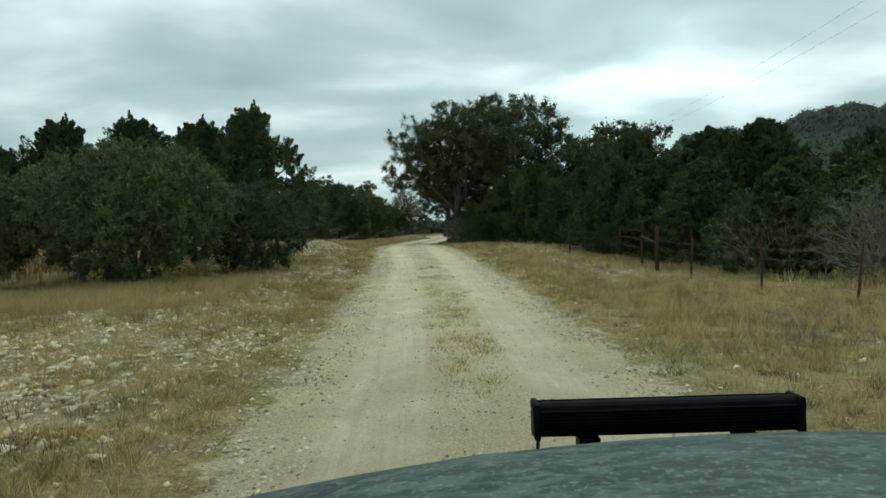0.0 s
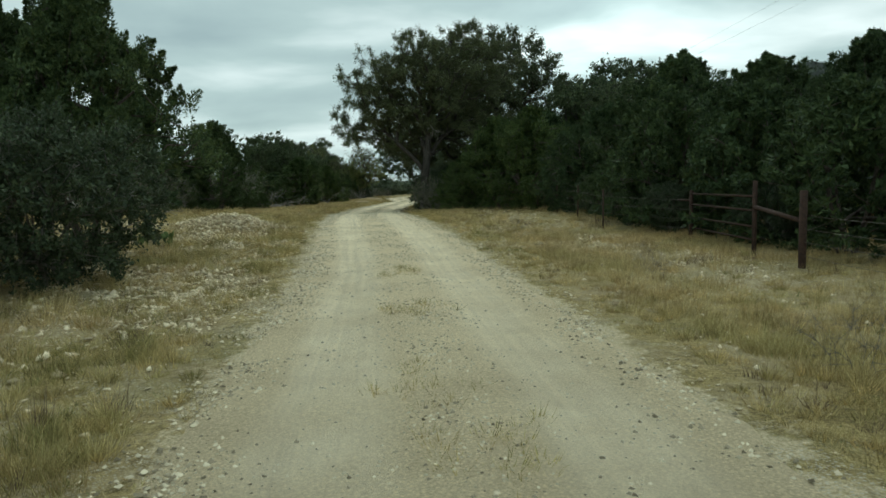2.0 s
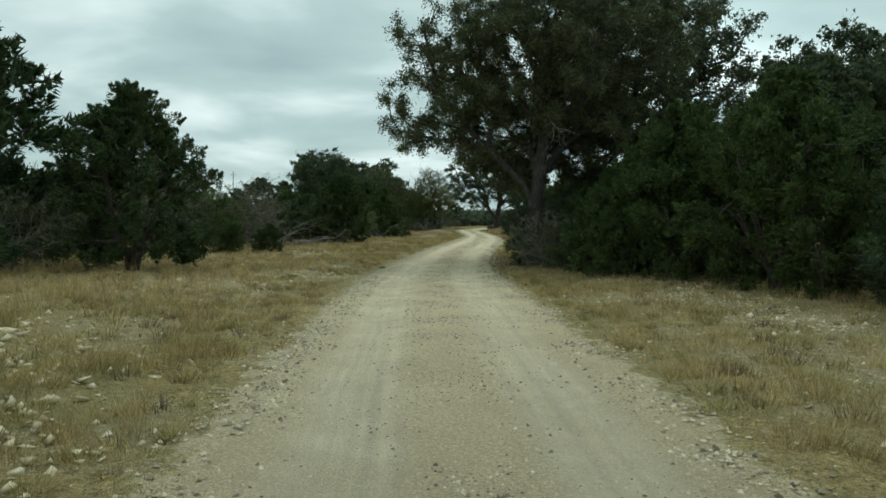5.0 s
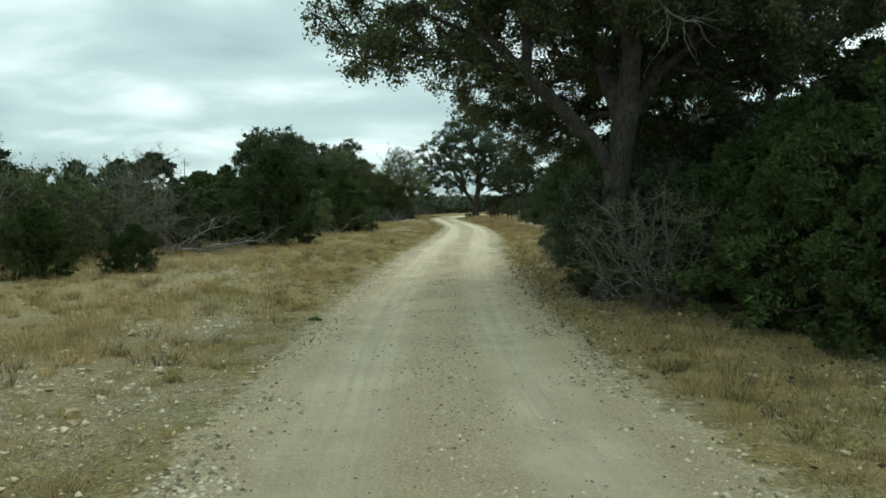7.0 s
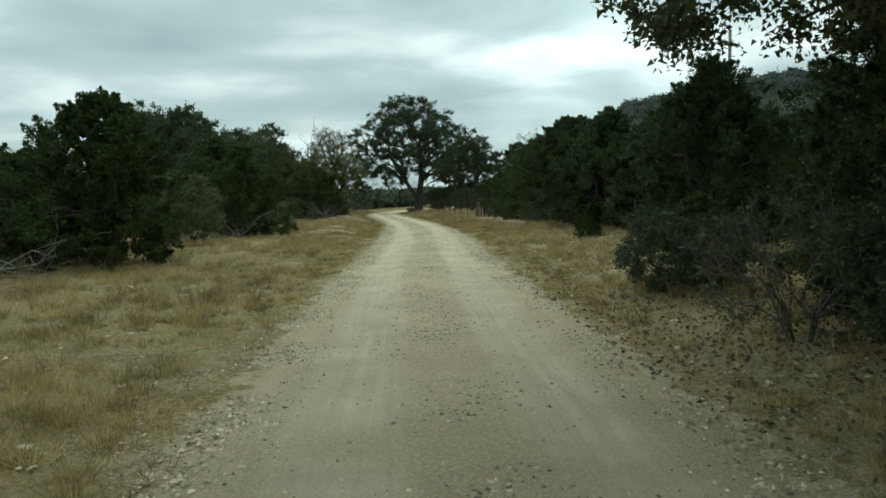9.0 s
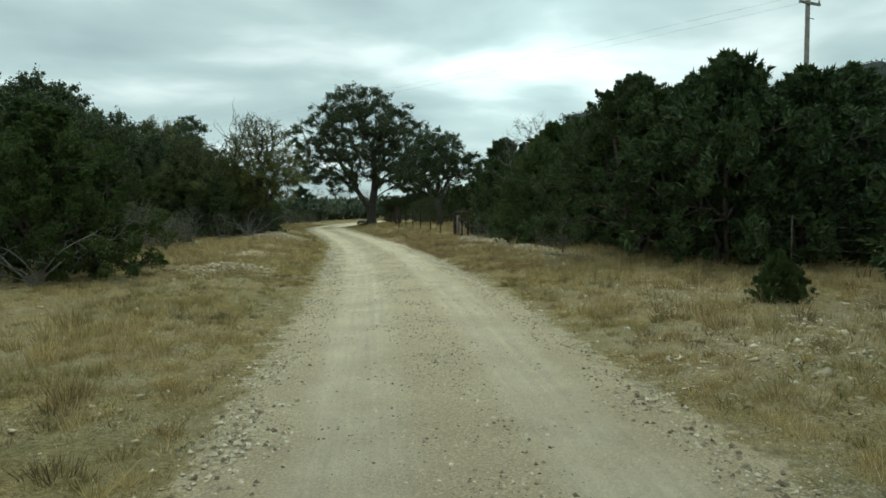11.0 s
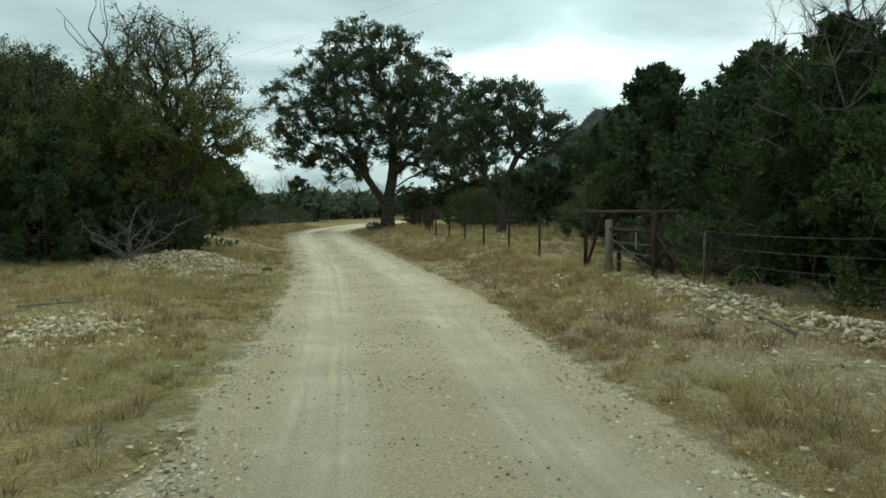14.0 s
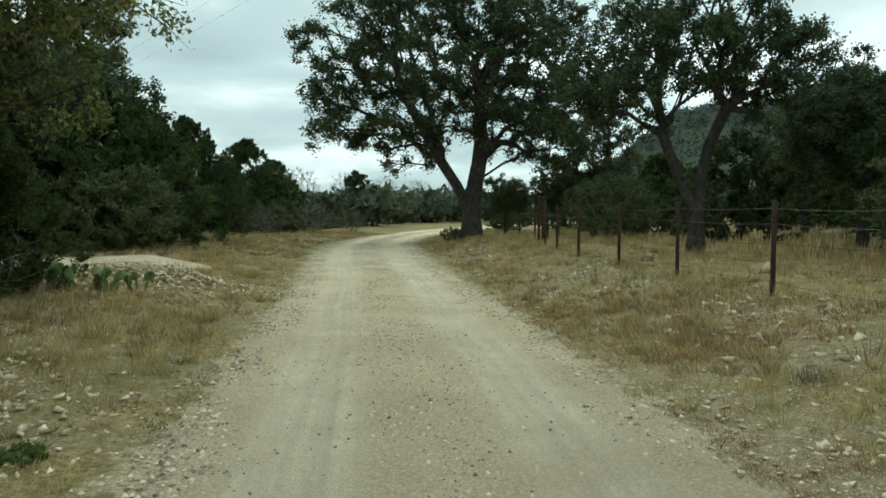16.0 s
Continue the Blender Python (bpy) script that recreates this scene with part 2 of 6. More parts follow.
worn = g.mix(1.0, packed, g.ramp(g.noise(1.0, 5, 0.6, vec=streak.outputs[0]), (0.34, 0.88), (0.62, 1.08)), "MULTIPLY")
pebble = g.ramp(g.math("ADD", g.math("MULTIPLY", g.voronoi(34.0), 0.75), g.math("MULTIPLY", g.noise(60, 4, 0.7), 0.12)), (0.08, (0.95, 0.855, 0.65)), (0.26, (0.76, 0.665, 0.475)), (0.44, (0.40, 0.335, 0.225)))
loose = g.mix(1.0, g.mix(0.34, fine, pebble), (1.06, 1.02, 0.94), "MULTIPLY")
base = g.mix(g.math("MULTIPLY", track, g.ramp(g.noise(1.3, 4), (0.3, 0.30), (0.65, 0.92))), loose, worn)
blot = g.ramp(g.noise(0.8, 5, 0.6, 0.5), (0.35, (0.92, 0.89, 0.86)), (0.65, (1.06, 1.04, 1.02)))
CALICHE = g.color(g.mix(1.0, base, blot, "MULTIPLY")).bump(g.mix(0.8, g.math("SUBTRACT", 1.0, g.voronoi(34.0)), g.noise(48, 7, 0.82)), 1.0, 0.04).m

g = Mat("limestone", 0.92, spec=0.2)
lime = g.ramp(g.noise(7, 6, 0.65), (0.3, (0.56, 0.475, 0.33)), (0.7, (0.92, 0.81, 0.59)))
LIMESTONE = g.color(g.mix(1.0, lime, g.ramp(g.object_random(), (0.0, (0.72, 0.69, 0.64)), (1.0, (1.05, 1.03, 1.0))), "MULTIPLY")).bump(g.noise(22, 5, 0.7), 0.5, 0.02).m
g = Mat("limestone_rubble", 0.92, spec=0.2).world_pos()
lime = g.ramp(g.noise(9, 6, 0.65), (0.3, (0.60, 0.505, 0.345)), (0.7, (0.92, 0.815, 0.60)))
RUBBLE = g.color(g.mix(1.0, lime, g.ramp(g.island(), (0.0, (0.66, 0.61, 0.54)), (0.40, (0.98, 0.95, 0.90)), (1.0, (1.14, 1.13, 1.10))), "MULTIPLY")).m

g = Mat("road_gravel", 0.93, spec=0.15).world_pos()
GRAVEL = g.color(g.mix(1.0, g.ramp(g.noise(9, 5, 0.65), (0.3, (0.70, 0.61, 0.43)), (0.7, (0.92, 0.82, 0.60))), g.ramp(g.island(), (0.0, (0.18, 0.165, 0.145)), (0.40, (0.50, 0.485, 0.46)), (0.75, (0.80, 0.79, 0.77)), (1.0, (0.98, 0.97, 0.95))), "MULTIPLY")).m
g = Mat("cactus_pad", 0.6, spec=0.3)
CACTUS = g.color(g.ramp(g.noise(8, 4), (0.3, (0.085, 0.135, 0.045)), (0.7, (0.20, 0.26, 0.085)))).bump(g.voronoi(30.0), 0.3, 0.01).m
g = Mat("rusty_pipe", 0.85, 0.25)
RUST = g.color(g.ramp(g.noise(14, 6, 0.65), (0.3, (0.030, 0.020, 0.017)), (0.7, (0.098, 0.056, 0.042)))).bump(g.noise(50, 4), 0.3, 0.01).m
g = Mat("weathered_timber", 0.9)
grain = g.n.new("ShaderNodeMapping")
grain.inputs["Scale"].default_value = (30, 30, 2)
g.l.new(g.pos, grain.inputs[0])
wood = g.noise(1.5, 5, 0.6, vec=grain.outputs[0])
TIMBER = g.color(g.ramp(wood, (0.3, (0.11, 0.095, 0.08)), (0.7, (0.33, 0.29, 0.245)))).bump(wood, 0.5, 0.01).m
g = Mat("galvanised_wire", 0.6, 0.7)
WIRE = g.color(g.ramp(g.noise(20, 3), (0.3, (0.10, 0.08, 0.07)), (0.7, (0.24, 0.21, 0.19)))).m
g = Mat("dark_cable", 0.7)
CABLE = g.color(g.ramp(g.noise(5, 3), (0.3, (0.42, 0.44, 0.44)), (0.7, (0.52, 0.54, 0.54)))).m
g = Mat("pole_timber", 0.9)
POLEWOOD = g.color(g.ramp(g.noise(6, 5, 0.6), (0.3, (0.17, 0.15, 0.13)), (0.7, (0.32, 0.29, 0.26)))).m
g = Mat("white_porcelain", 0.3)
PORCELAIN = g.color(g.ramp(g.noise(10, 3), (0.3, (0.42, 0.42, 0.42)), (0.7, (0.55, 0.55, 0.55)))).m

# hood: dusty teal-grey paint; blotchy reflections are painted in as pale streaks and speckle
g = Mat("dusty_paint", 0.5, 0.0, 0.3)
streak_map = g.n.new("ShaderNodeMapping")
streak_map.inputs["Scale"].default_value = (5.0, 11.0, 4.0)
streak_map.inputs["Rotation"].default_value = (0, 0, radians(24))
g.l.new(g.pos, streak_map.inputs[0])
dust_sheen = g.noise(2.0, 10, 0.74, 0.7, vec=streak_map.outputs[0])
mask = g.math("ADD", g.ramp(dust_sheen, (0.45, 0.0), (0.57, 0.7)), g.ramp(g.noise(70, 3, 0.6), (0.55, 0.0), (0.66, 0.6)))
PAINT = g.color(g.mix(mask, (0.012, 0.032, 0.030), (0.165, 0.212, 0.182))).rough(g.ramp(dust_sheen, (0.4, 0.42), (0.62, 0.8))).bump(dust_sheen, 0.05, 0.004).m
g = Mat("black_aluminium", 0.45, 0.0, 0.03)
BLACK_ALU = g.color(g.ramp(g.noise(30, 4), (0.3, (0.003, 0.0035, 0.005)), (0.7, (0.007, 0.008, 0.010)))).m
g = Mat("black_rubber", 0.8)
RUBBER = g.color(g.ramp(g.noise(30, 4), (0.3, (0.012, 0.012, 0.012)), (0.7, (0.03, 0.03, 0.03)))).m
g = Mat("far_hillside", 0.95, spec=0.1)
hs = g.ramp(g.noise(0.05, 8, 0.7), (0.35, (0.034, 0.050, 0.034)), (0.65, (0.056, 0.074, 0.048)))
HILLSIDE = g.color(hs).m
g = Mat("cliff_rock", 0.95, spec=0.1)
CLIFF = g.color(g.ramp(g.noise(0.09, 8, 0.7), (0.35, (0.045, 0.055, 0.048)), (0.65, (0.115, 0.120, 0.108)))).m
# the blue is aerial haze, put into the far hill's base colour
g = Mat("hazed_far_hill", 0.95, spec=0.05)
HAZED_HILL = g.color(g.ramp(g.noise(0.01, 5, 0.6), (0.35, (0.10, 0.155, 0.19)), (0.65, (0.14, 0.20, 0.235)))).m


# ---- mesh helpers ----
def mesh_of(name, verts, faces, material, smooth=False):
    """A mesh from an array of points and an array of faces that all have as many corners."""
    verts, faces = np.asarray(verts, np.float32), np.asarray(faces, np.int32)
    me = bpy.data.meshes.new(name)
    n, k = faces.shape
    me.vertices.add(len(verts))
    me.vertices.foreach_set("co", verts.ravel())
    me.loops.add(n * k)
    me.loops.foreach_set("vertex_index", faces.ravel())
    me.polygons.add(n)
    me.polygons.foreach_set("loop_start", np.arange(n, dtype=np.int32) * k)
    me.update(calc_edges=True)
    if smooth:
        me.polygons.foreach_set("use_smooth", np.ones(n, bool))
    me.materials.append(material)
    return me


def unit(v):
    return v / np.maximum(np.linalg.norm(v, axis=-1, keepdims=True), 1e-9)


def across_of(d, rng):
    return unit(np.cross(d, rng.normal(size=d.shape)))


def leaves(c, d, length, width, rng):
    """Diamond leaves at c along d."""
    s = across_of(d, rng) * (width * 0.5)[:, None]
    h = d * (length * 0.5)[:, None]
    v = np.stack([c - h, c + s - h * 0.1, c + h, c - s - h * 0.1], 1).reshape(-1, 3)
    return v, np.arange(len(v)).reshape(-1, 4)


def needles(c, d, length, width, rng):
    """Narrow three-cornered sprays at c along d."""
    s = across_of(d, rng) * (width * 0.5)[:, None]
    h = d * (length * 0.5)[:, None]
    v = np.stack([c - h + s, c - h - s, c + h], 1).reshape(-1, 3)
    return v, np.arange(len(v)).reshape(-1, 3)


def tubes(p0, p1, r0, r1, k=5):
    p0, p1, r0, r1 = (np.asarray(a, float) for a in (p0, p1, r0, r1))
    d = unit(p1 - p0)
    ref = np.where(np.abs(d[:, 2:3]) > 0.8, [[1.0, 0, 0]], [[0, 0, 1.0]])
    a = unit(np.cross(d, ref))
    b = np.cross(d, a)
    ang = np.arange(k) * 2 * np.pi / k
    ring = a[:, None] * np.cos(ang)[None, :, None] + b[:, None] * np.sin(ang)[None, :, None]
    v = np.concatenate([p0[:, None] + ring * r0[:, None, None], (p1 + d * r1[:, None] * 0.4)[:, None] + ring * r1[:, None, None]], 1)
    i = np.arange(k)
    f = np.stack([i, (i + 1) % k, (i + 1) % k + k, i + k], 1)
    faces = (np.arange(len(p0)) * 2 * k)[:, None, None] + f[None]
    return v.reshape(-1, 3), faces.reshape(-1, 4)


def joined(pieces):
    vs, fs, n = [], [], 0
    for v, f in pieces:
        vs.append(v)
        fs.append(f + n)
        n += len(v)
    return np.concatenate(vs), np.concatenate(fs)


def bm_mesh(name, bm, material, smooth=False):
    me = bpy.data.meshes.new(name)
    for f in bm.faces:
        f.smooth = smooth
    bm.to_mesh(me)
    bm.free()
    me.materials.append(material)
    return me


def part(name, me, parent, label=""):
    ob = new(name, me)
    ob.parent = parent
    return tagged(ob, label)


def thing(name, m, label, category, group=""):
    ob = new(name)
    ob.empty_display_size = 0.2
    ob.matrix_world = m
    return tagged(ob, label, category, group)


def box_bm(bm, lo, hi, bevel=0.0):
    lo, hi = Vector(lo), Vector(hi)
    m = Matrix.Translation((lo + hi) / 2) @ Matrix.Diagonal((*(hi - lo), 1))
    made = bmesh.ops.create_cube(bm, size=1.0, matrix=m)
    if bevel:
        edges = {e for v in made["verts"] for e in v.link_edges}
        bmesh.ops.bevel(bm, geom=list(edges), offset=bevel, segments=2, affect="EDGES", profile=0.5)


def rod(a, b, r0, r1=None, k=8):
    """A closed round bar from a to b."""
    a, b = Vector(a), Vector(b)
    bm = bmesh.new()
    m = Matrix.Translation((a + b) / 2) @ (b - a).to_track_quat("Z", "Y").to_matrix().to_4x4()
    bmesh.ops.create_cone(bm, cap_ends=True, segments=k, radius1=r0, radius2=r0 if r1 is None else r1, depth=(b - a).length, matrix=m)
    return bm


def bent(points, r, k=5):
    pts = np.array(points, float)
    rr = np.full(len(pts) - 1, r)
    return tubes(pts[:-1], pts[1:], rr, rr, k)


# ---- lie of the land ----
ROAD_Y = [-60, 0, 10, 20, 28, 35, 47, 53, 59, 67, 75, 81, 86, 92, 103, 110, 120, 129, 138, 146, 154, 162, 172, 190, 215]
ROAD_X = [0.5, 0.5, 0.5, 0.45, 0.2, -0.24, -0.60, -0.42, 0.0, 0.68, 1.57, 2.24, 2.6, 3.07, 3.64, 3.75, 3.45, 2.95, 3.1, 4.4, 7.5, 12.5, 21, 38, 62]
LEVEL_Y = [-60, 0, 5, 10, 20, 35, 40, 47, 50, 65, 74, 85, 90, 97, 105, 126, 131, 137, 147, 155, 165, 400]
LEVEL_Z = [0, 0, 0.03, 0.1, 0.18, 0.52, 0.43, 0.3, 0.18, 0.1, 0.02, -0.02, -0.08, -0.23, -0.40, -0.40, -0.27, -0.47, -0.52, -0.42, -0.3, 0.0]
LEFT_Y, LEFT_Z = [-60, 0, 20, 30, 36, 45, 60, 90, 110, 125, 140, 200], [0, 0, 0.05, 0.2, 0.35, 0.2, 0.1, 0.1, 0.35, 0.4, 0.2, 0.0]
RIGHT_Y, RIGHT_Z = [-60, 0, 24, 40, 52, 65, 80, 100, 110, 120, 128, 137, 160, 220], [-0.1, -0.1, -0.2, 0.0, 0.1, 0.1, 0.15, 0.36, 0.46, 0.5, 0.38, 0.2, 0.15, 0.0]


def smoothed(y, ys, zs):
    """Linear between the stations, rounded off over some metres."""
    y = np.asarray(y, float)
    return sum(np.interp(y + s, ys, zs) for s in (-3, -1.5, 0, 1.5, 3)) / 5


def road_x(y):
    return smoothed(y, ROAD_Y, ROAD_X)


def step(a, b, v):
    t = np.clip((v - a) / (b - a), 0, 1)
    return t * t * (3 - 2 * t)


def ripple(x, y):
    return (np.sin(x * 1.3 + 0.7 * y) + np.sin(0.9 * y - 0.6 * x + 2) + 0.6 * np.sin(2.7 * x - 1.9 * y + 1) + 0.5 * np.sin(3.3 * y + 1.1 * x)) / 3.1


def land(x, y):
    x, y = np.asarray(x, float), np.asarray(y, float)
    d = x - road_x(y)
    a = np.abs(d)
    z = smoothed(y, LEVEL_Y, LEVEL_Z)
    side = np.where(d < 0, smoothed(y, LEFT_Y, LEFT_Z), smoothed(y, RIGHT_Y, RIGHT_Z))
    z = z + side * step(1.8, 5.5, a) * (1 - step(60, 200, a))
    z = z + 0.05 * ripple(x, y) * step(1.7, 4.0, a)
    z = z + 0.055 * np.clip(d - 14, 0, 60) * (y < 400)
    return z


def at(x, y, lift=0.0):
    return float(land(x, y)) + lift


def fbm(x, y, s, seed=0):
    """Cheap smooth noise from 0 to 1 for scattering."""
    v = 0.0
    for i, (a, b) in enumerate(((1.0, 0.3), (-0.6, 0.9), (0.4, -1.2), (1.7, 1.1), (-2.1, 1.3))):
        v = v + np.sin((a * x + b * y) / s + seed * 1.7 + i * 2.1 + 1.3 * np.sin((b * x - a * y) / s * 0.7 + seed + i))
    return 0.5 + v / 7


# ground: one sheet to the horizon
dn = np.arange(0, 13, 0.33)
df = 13 * 1.16 ** np.arange(0, 40)
df = df[df < 3300]
dall = np.concatenate([-df[::-1], -dn[:0:-1], dn, df])
ynear = np.arange(-20, 180, 0.5)
yfar = 180 + 1.0 * (1.12 ** np.arange(1, 72) - 1) * 6
yfar = yfar[yfar < 3300]
yback = -20 - 4 * (1.25 ** np.arange(1, 24) - 1)
yall = np.concatenate([yback[yback > -1500][::-1], ynear, yfar])
D, Y = np.meshgrid(dall, yall)
X = D + road_x(np.clip(Y, -60, 215)) * (np.abs(D) < 400)
rng = np.random.default_rng(3)
Z = land(X, Y) - 0.07 * (1 - step(1.25, 1.6, np.abs(D))) + rng.normal(size=X.shape) * 0.012 * ((np.abs(D) > 1.9) & (np.abs(D) < 30))
nx = len(dall)
i = np.arange(len(yall) - 1)[:, None] * nx + np.arange(nx - 1)[None]
F = np.stack([i, i + 1, i + nx + 1, i + nx], -1).reshape(-1, 4)
ground = new("ground", mesh_of("ground", np.stack([X, Y, Z], -1).reshape(-1, 3), F, DRY_GROUND, True))
tagged(ground, "dry straw-coloured pasture ground with limestone chips and bare earth", "ground", kind="structure")

# road: a strip with two shallow wheel tracks, its edges sinking into the turf
ry = np.arange(-20, 200, 0.2)
ru = np.linspace(-1, 1, 31)
U, RY = np.meshgrid(ru, ry)
half = 1.80 + 0.05 * np.sin(RY * 0.5) + 0.03 * np.sin(RY * 1.3 + 1) + np.where(U > 0, 0.45, 0.12) * np.exp(-((RY - 104) / 6) ** 2)
edge_wob = 1 + (0.018 * np.sin(RY * 2.9 + 3 * np.sign(U)) + 0.014 * np.sin(RY * 6.7 + 5 * np.sign(U))) * np.abs(U)
RD = U * half * edge_wob
RX = RD + road_x(RY)
rut = -0.035 * (np.exp(-((np.abs(RD) - 0.88) / 0.33) ** 2))
crown = 0.035 * np.cos(np.clip(np.abs(U), 0, 1) * np.pi / 2)
RZ = land(RX, RY) + 0.012 + crown + rut + 0.006 * ripple(RX * 5, RY * 5) - 0.035 * step(0.9, 1.0, np.abs(U))
nr = len(ru)
i = np.arange(len(ry) - 1)[:, None] * nr + np.arange(nr - 1)[None]
F = np.stack([i, i + 1, i + nr + 1, i + nr], -1).reshape(-1, 4)
me = mesh_of("road", np.stack([RX, RY, RZ], -1).reshape(-1, 3), F, CALICHE, True)
uvs = np.stack([(U + 1) / 2, RY / 4], -1).reshape(-1, 2)
me.uv_layers.new(name="UVMap").data.foreach_set("uv", uvs[F.ravel()].astype(np.float32).ravel())
road = tagged(new("road", me), "pale caliche ranch road with two wheel tracks and loose gravel", "road", kind="structure")


# ---- plants ----
def grow(base_lines, centres, rng, spread=0.35, r_tip=0.013, power=0.43, kink=0.10, sag=0.0):
    """Limbs from some trunk lines to all centres: each centre joins the nearest limb. Returns arrays of pieces."""
    pos, par = [], []
    first = []
    for line in base_lines:
        last = -1
        if pos and line[0][2] > 0.3:
            last = int(np.argmin(np.linalg.norm(np.array(pos) - np.array(line[0]), axis=1)))
        for p in line:
            pos.append(np.array(p, float))
            par.append(last)
            last = len(pos) - 1
        first.append(len(pos) - 1)
    plen = np.zeros(60000)
    P = np.zeros((60000, 3))
    n = len(pos)
    P[:n] = pos
    for j in range(n):
        if par[j] >= 0:
            plen[j] = plen[par[j]] + np.linalg.norm(P[j] - P[par[j]])
    D = np.zeros((60000, 3))
    for j in range(n):
        if par[j] >= 0:
            D[j] = unit(P[j] - P[par[j]])
    ok = np.zeros(60000, bool)
    for line_end, line in zip(first, base_lines):
        ok[line_end - len(line) // 2:line_end + 1] = True
    root = np.mean([line[-1] for line in base_lines], axis=0)
    order = np.argsort(np.linalg.norm(centres - root, axis=1))
    tips = []
    for c in centres[order]:
        away = np.linalg.norm(P[:n] - c, axis=1)
        turn = 1 - ((c - P[:n]) * D[:n]).sum(1) / np.maximum(away, 1e-6)
        dist = away * (1 + 0.45 * turn) + spread * plen[:n]
        dist[~ok[:n]] = 1e9
        low = P[:n, 2] > c[2] + 0.4
        dist = dist + low * 1.0
        j = int(np.argmin(dist))
        a = P[j]
        gap = np.linalg.norm(c - a)
        m = max(1, int(gap / 0.45))
        last = j
        for s in range(1, m + 1):
            f = s / m
            q = a + (c - a) * f
            if s < m:
                q = q + rng.normal(size=3) * kink * min(1.0, gap) + np.array([0, 0, 0.12 * gap * math.sin(math.pi * f) - sag * gap * f * f])
            P[n] = q
            plen[n] = plen[last] + np.linalg.norm(q - P[last])
            D[n] = unit(q - P[last])
            ok[n] = True
            par.append(last)
            last = n
            n += 1
        tips.append(last)
    w = np.zeros(n)
    w[tips] += 1
    for j in range(n - 1, -1, -1):
        if par[j] >= 0:
            w[par[j]] += w[j]
    r = r_tip * np.maximum(w, 1) ** power
    par = np.array(par)
    k = np.nonzero(par >= 0)[0]
    return P[par[k]], P[k], np.maximum(r[par[k]] * 0.93, r[k]), r[k], P[tips]


def limb_mesh(name, g, material, flare=1.6):
    p0, p1, r0, r1 = g
    r0, r1 = r0.copy(), r1.copy()
    foot0, foot1 = np.clip(1 - p0[:, 2] / 0.7, 0, 1), np.clip(1 - p1[:, 2] / 0.7, 0, 1)
    r0 *= 1 + (flare - 1) * foot0 ** 2
    r1 *= 1 + (flare - 1) * foot1 ** 2
    thick = np.maximum(r0, r1) > 0.05
    pieces = [tubes(p0[thick], p1[thick], r0[thick], r1[thick], 9)]
    if (~thick).any():
        pieces.append(tubes(p0[~thick], p1[~thick], r0[~thick], r1[~thick], 4))
    v, f = joined(pieces)
    return mesh_of(name, v, f, material, True)


def blob_points(blobs, n, rng, shell=0.45, spacing=0.6):
    """Points inside a union of ellipsoids, more near their skins, no two too near each other."""
    out = np.zeros((0, 3))
    vol = np.array([b[3] * b[4] * b[5] for b in blobs]) ** 0.75
    pick = rng.choice(len(blobs), size=n * 6, p=vol / vol.sum())
    d = unit(rng.normal(size=(n * 6, 3)))
    rad = rng.uniform(shell, 1.0, n * 6) ** 0.6
    B = np.array(blobs, float)[pick]
    pts = B[:, :3] + d * rad[:, None] * B[:, 3:6]
    keep = []
    grid = {}
    for j, p in enumerate(pts):
        key = tuple((p // spacing).astype(int))
        near = False
        for a in (-1, 0, 1):
            for b in (-1, 0, 1):
                for c in (-1, 0, 1):
                    for q in grid.get((key[0] + a, key[1] + b, key[2] + c), ()):
                        if ((q - p) ** 2).sum() < spacing * spacing:
                            near = True
        if not near:
            grid.setdefault(key, []).append(p)
            keep.append(j)
            if len(keep) >= n:
                break
    return pts[keep]


